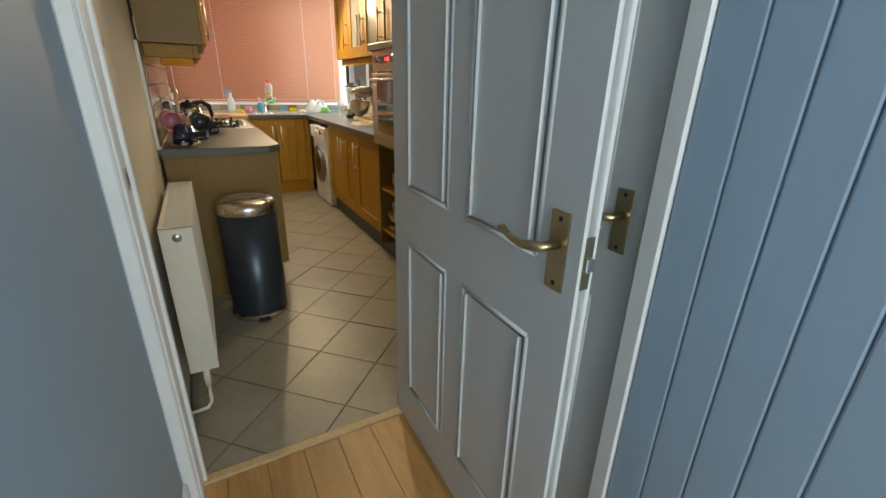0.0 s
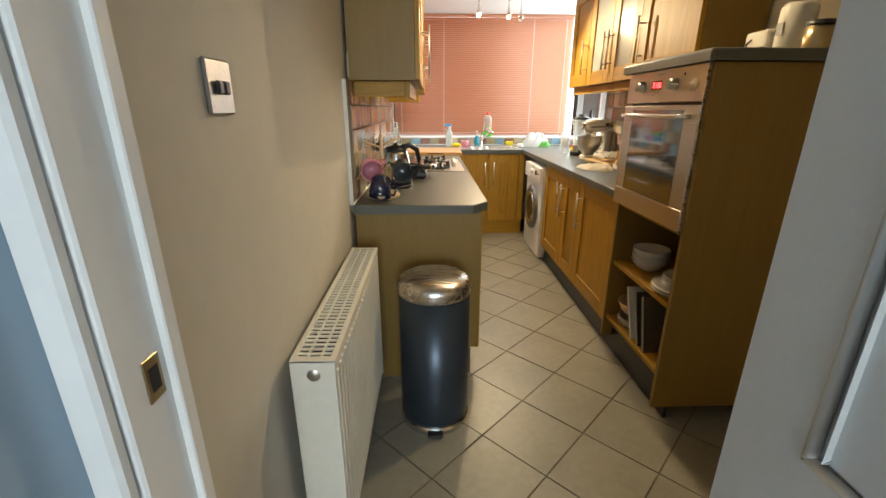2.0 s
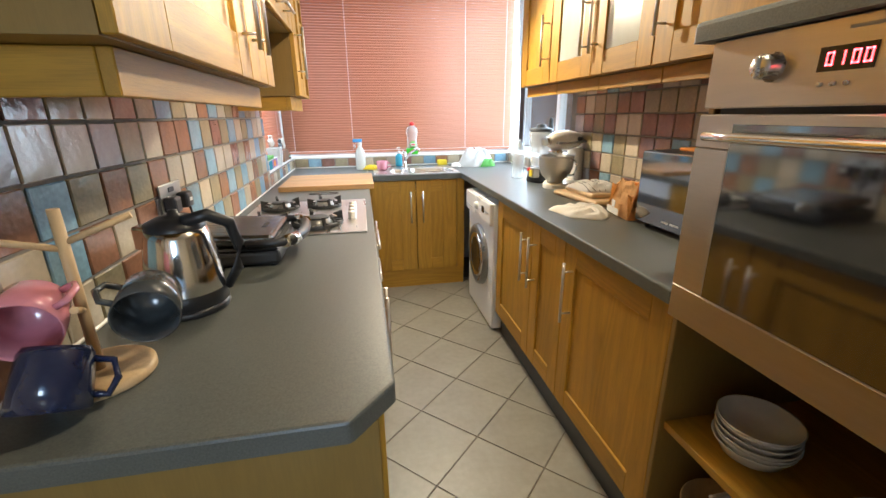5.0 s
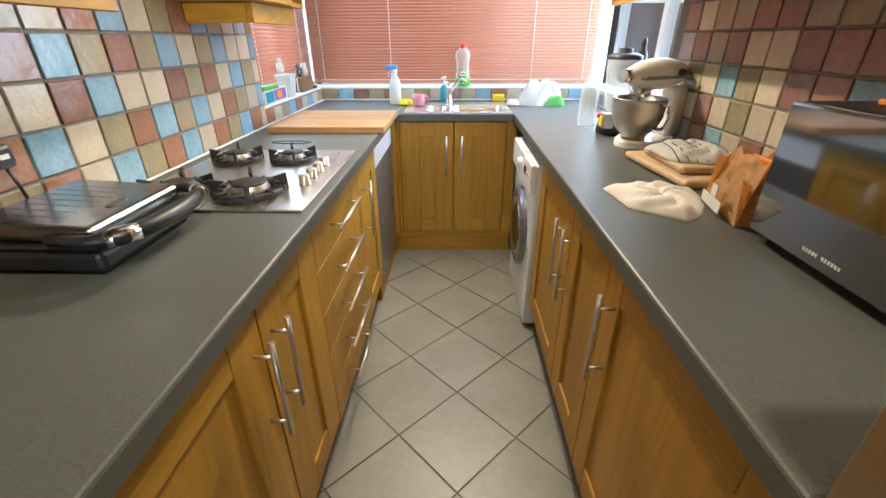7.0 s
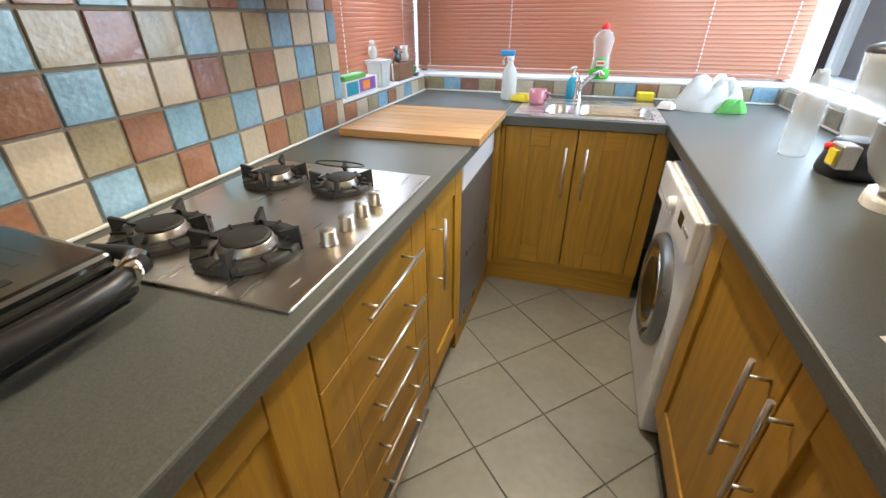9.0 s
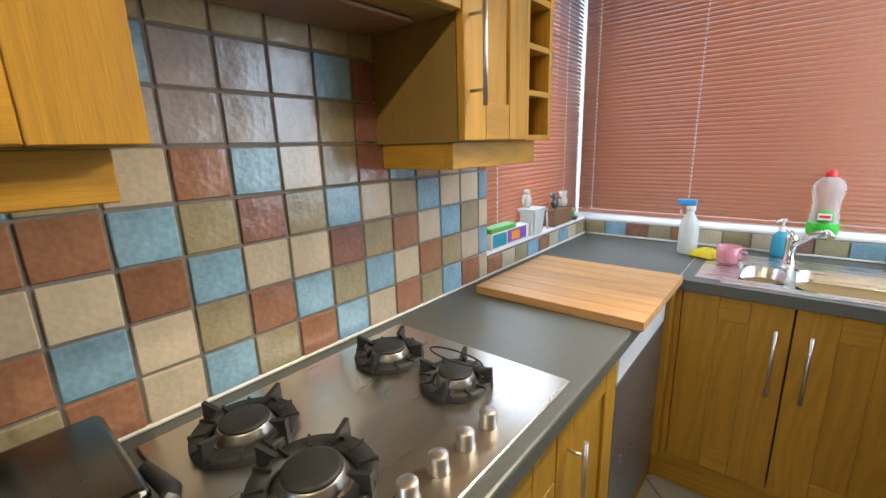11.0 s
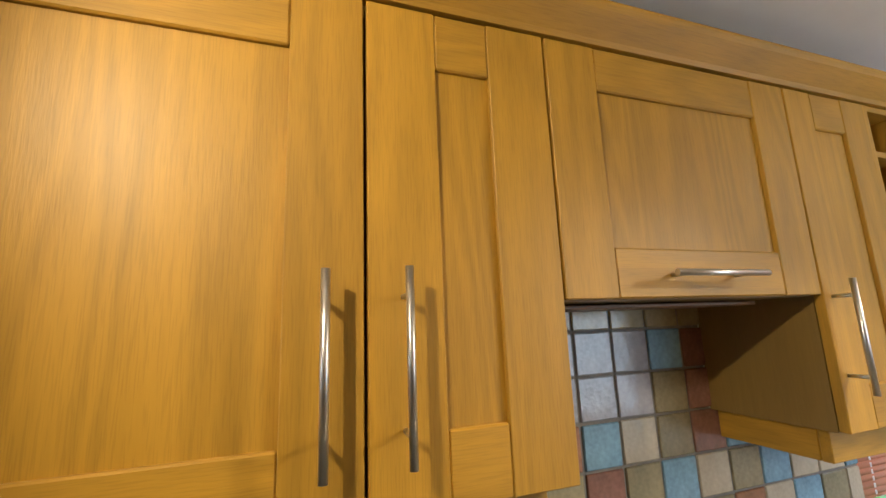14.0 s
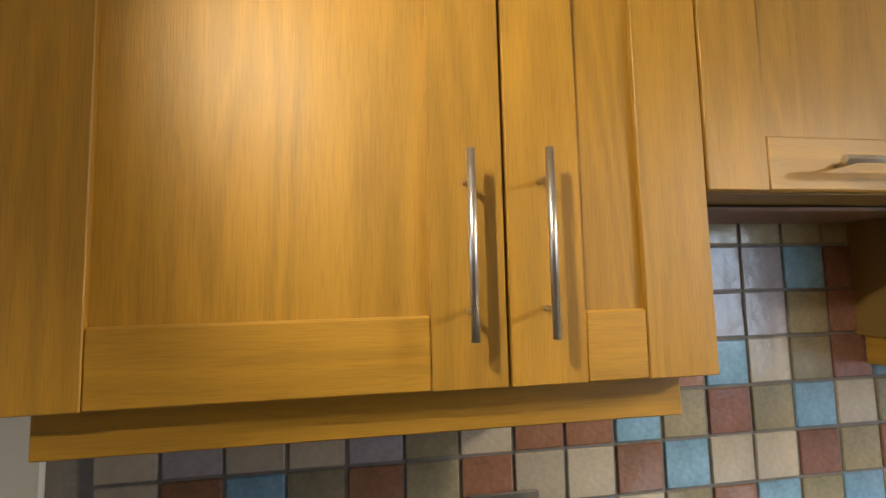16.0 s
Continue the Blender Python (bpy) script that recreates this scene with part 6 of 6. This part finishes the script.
def spot_bar(ob, pts, heads):
    part("ceiling_plate", lathe([(0, 0), (0.05, 0), (0.05, -0.018), (0, -0.02)], (pts[len(pts) // 2][0], pts[len(pts) // 2][1], CEIL - 0.0005), 24), "chrome", ob)
    c = pts[len(pts) // 2]
    part("bar", tube(pts, 0.006, steps=8), "chrome", ob)
    part("stem", tube([(c[0], c[1], c[2]), (c[0], c[1], CEIL - 0.015)], 0.006, steps=8), "chrome", ob)
    for p, lit in heads:
        hd = part("spot_head", lathe([(0.006, 0.06), (0.010, 0.05), (0.016, 0.02), (0.022, -0.005), (0.020, -0.005), (0.013, 0.02), (0.004, 0.05)], p, 18), "chrome", ob)
        part("arm", tube([(p[0], p[1], p[2] + 0.055), (p[0], p[1], pts[0][2])], 0.004, steps=8), "chrome", hd)
        b = part("bulb", lathe([(0, -0.030), (0.011, -0.026), (0.016, -0.014), (0.014, 0.0), (0.008, 0.012), (0, 0.018)], p, 14), "bulb" if lit else "china", hd)
        b.visible_shadow = False


zb = CEIL - 0.10
bar = [(0.65 + 0.56 * k / 12, 4.45 - 0.12 * math.sin(math.pi * k / 12 * 2) * 0.5, zb) for k in range(13)]
spot_bar(tk, bar, [((0.775, 4.44, 2.11), True), ((1.035, 4.45, 2.10), True), ((1.145, 4.47, 2.08), False)])
tk = thing("spotlight_bar", (0.85, 2.55, CEIL), "curved chrome ceiling bar with small spotlights", "ceiling light")
bar = [(0.90 + 0.40 * k / 12, 2.50 - 0.12 * math.sin(math.pi * k / 12 * 2) * 0.5, zb) for k in range(13)]
bar = [(x, y, CEIL - 0.012) for x, y, z in bar]
# the bar is unseen; its second head is added to carry the fill lamp
spot_bar(tk, bar, [((0.98, 2.44, 2.255), True), ((1.20, 2.44, 2.255), True)])

# ---- pieces: hall planks, floor tiles, wall tiles ----
hf = bpy.data.objects["hall_floor"]
px = -0.026
k = 0
while px < 1.02:
    y0 = -2.39 + 0.45 * ((k * 7) % 3)
    ys = [-2.39] + ([y0] if y0 > -2.3 else []) + [y0 + 1.2, y0 + 2.4, 0.834]
    ys = [v for v in ys if v <= 0.834]
    for a, b in zip(ys, ys[1:]):
        if b - a > 0.02:
            part("plank", box(px + 0.0005, min(px + 0.128, 1.03), a + 0.0005, b - 0.0005, -0.0115, 0.0, 0.0015), "laminate", hf)
    px += 0.1285
    k += 1


def clip(poly, axis, lim, keep_less):
    out = []
    for i, p in enumerate(poly):
        q = poly[(i + 1) % len(poly)]
        pi, qi = (p[axis] <= lim) == keep_less, (q[axis] <= lim) == keep_less
        if pi:
            out.append(p)
        if pi != qi:
            t = (lim - p[axis]) / (q[axis] - p[axis])
            out.append((p[0] + t * (q[0] - p[0]), p[1] + t * (q[1] - p[1])))
    return out


fl = bpy.data.objects["floor"]
P = 0.438
for i in range(-4, 8):
    for j in range(-14, 8):
        if (i + j) % 2:
            continue
        cx, cy = 0.784 + P / 2 * i, 3.396 + P / 2 * (j + 1)
        h = P / 2 - 0.0045
        poly = [(cx + h, cy), (cx, cy + h), (cx - h, cy), (cx, cy - h)]
        for ax, lim, less in ((0, 0.0, False), (0, XR, True), (1, 0.877, False), (1, 5.05, True)):
            poly = clip(poly, ax, lim, less) if poly else poly
        if len(poly) > 2:
            a = abs(sum(p[0] * q[1] - q[0] * p[1] for p, q in zip(poly, poly[1:] + poly[:1]))) / 2
            if a > 0.0004:
                bm = bmesh.new()
                prism(poly, -0.0035, 0.0 + 0.0006 * ((i * 5 + j * 3) % 3), 0.0, bm)
                part("floor_tile", bm, "floortile", fl)

ROWSL = {
    0: "tcbktbctkbtck", 1: "bcktbkbctkcbk", 2: "ctbccrktcbkcb", 3: "tbkrkbckbccbt", 4: "kctbckrbkcgtb", 5: "bggggkrbkcgtk", 6: "kbgggbrkbktcg", 7: "gkkkkkkrgkbtc", 8: "kgbkkgkrkbgkc",
}
P1, PZ, Y0T, Z0T = 0.112, 0.1058, 3.688, 0.928
rnd = random.Random(11)
shapes = []
for s in range(4):
    bm = box(-0.0015, 0.0085, 0.0028 + 0.0006 * s, P1 - 0.0028, 0.0028, PZ - 0.0028 - 0.0005 * s, 0.0026, 1)
    bmesh.ops.recalc_face_normals(bm, faces=bm.faces)
    shapes.append(bm)
cache = {}


def tile_mesh(kind, s):
    if (kind, s) not in cache:
        me = bpy.data.meshes.new("tile")
        shapes[s].to_mesh(me)
        me.materials.append(TILES[kind])
        cache[(kind, s)] = me
    return cache[(kind, s)]


def put_tile(wall, kind, m):
    ob = new("tile", tile_mesh(kind, rnd.randrange(4)))
    ob.parent = wall
    ob.matrix_basis = m @ pose(0, 0, 0, rnd.uniform(-0.5, 0.5), rnd.uniform(-0.6, 0.6), 0)
    return ob


bm = box(-0.0095, 0.0035, 2.268, 4.528, WT - 0.03, 1.448)
bx(bm, -0.0095, 0.0035, 3.36, 3.984, 1.448, 1.76)
structure("grout_left", bm, "grout", "grey grout behind the left tiles")
structure("grout_right", box(XR - 0.0035, XR + 0.0075, 2.615, 4.368, WT - 0.03, 1.7), "grout", "grey grout behind the right tiles")
structure("grout_back", box(0.012, XR - 0.012, YB - 0.0005, YB + 0.0075, WT - 0.03, 1.0045), "grout", "grey grout behind the tile strip")
structure("grout_side", box(-0.0095, 0.0035, 4.529, YB - 0.001, WT - 0.03, 1.0045), "grout", "grey grout behind the side tile strip")
for kcol in range(-14, 9):
    for j in range(0, 9):
        z = Z0T + j * PZ
        y = Y0T + kcol * P1
        if y < 2.26 or y + 0.5 * P1 > 4.532:
            continue
        hidden = z > 1.46 and not (3.25 < y < 4.05)
        if hidden or z > 1.75:
            continue
        row = ROWSL[j]
        kind = row[kcol + 4] if kcol >= -4 and kcol + 4 < len(row) else rnd.choice("bctkgbctkcr")
        put_tile(wall_left, kind, pose(0.0, y, z) @ Matrix.Diagonal((1, min(1, (4.531 - y) / P1), 1, 1)))
for kcol in range(0, 18):
    for j in range(0, 6):
        y, z = 2.62 + kcol * P1, Z0T + j * PZ
        if y + P1 < 4.372:
            put_tile(wall_right, rnd.choice("tckrkctkgcrb"), pose(XR, y + P1, z, 0, 0, 180))


def strip_tile(wall, kind, limits):
    me = mesh_of("tile", box(*limits, 0.002), TILES[kind])
    ob = new("tile", me)
    ob.parent = wall


y = 4.532
k = 0
while y < YB - 0.02:
    e = min(y + P1 - 0.006, YB - 0.012)
    strip_tile(wall_left, "tckbtcbckt"[k % 10], (-0.0015, 0.0085, y, e, WT + 0.011, 1.003))
    y += P1
    k += 1
x = 0.014
k = 0
while x < XR - 0.03:
    e = min(x + P1 - 0.006, XR - 0.012)
    strip_tile(wall_back, "kbrktckcrkbtckr"[k % 15], (x, e, YB - 0.0085, YB + 0.0015, WT + 0.011, 1.003))
    x += P1
    k += 1

y = 4.374
k = 0
while y < YB - 0.02:
    e = min(y + P1 - 0.006, YB - 0.012)
    strip_tile(wall_right, "ckrtbkcgtk"[k % 10], (XR - 0.0085, XR + 0.0015, y, e, WT + 0.011, 1.003))
    y += P1
    k += 1
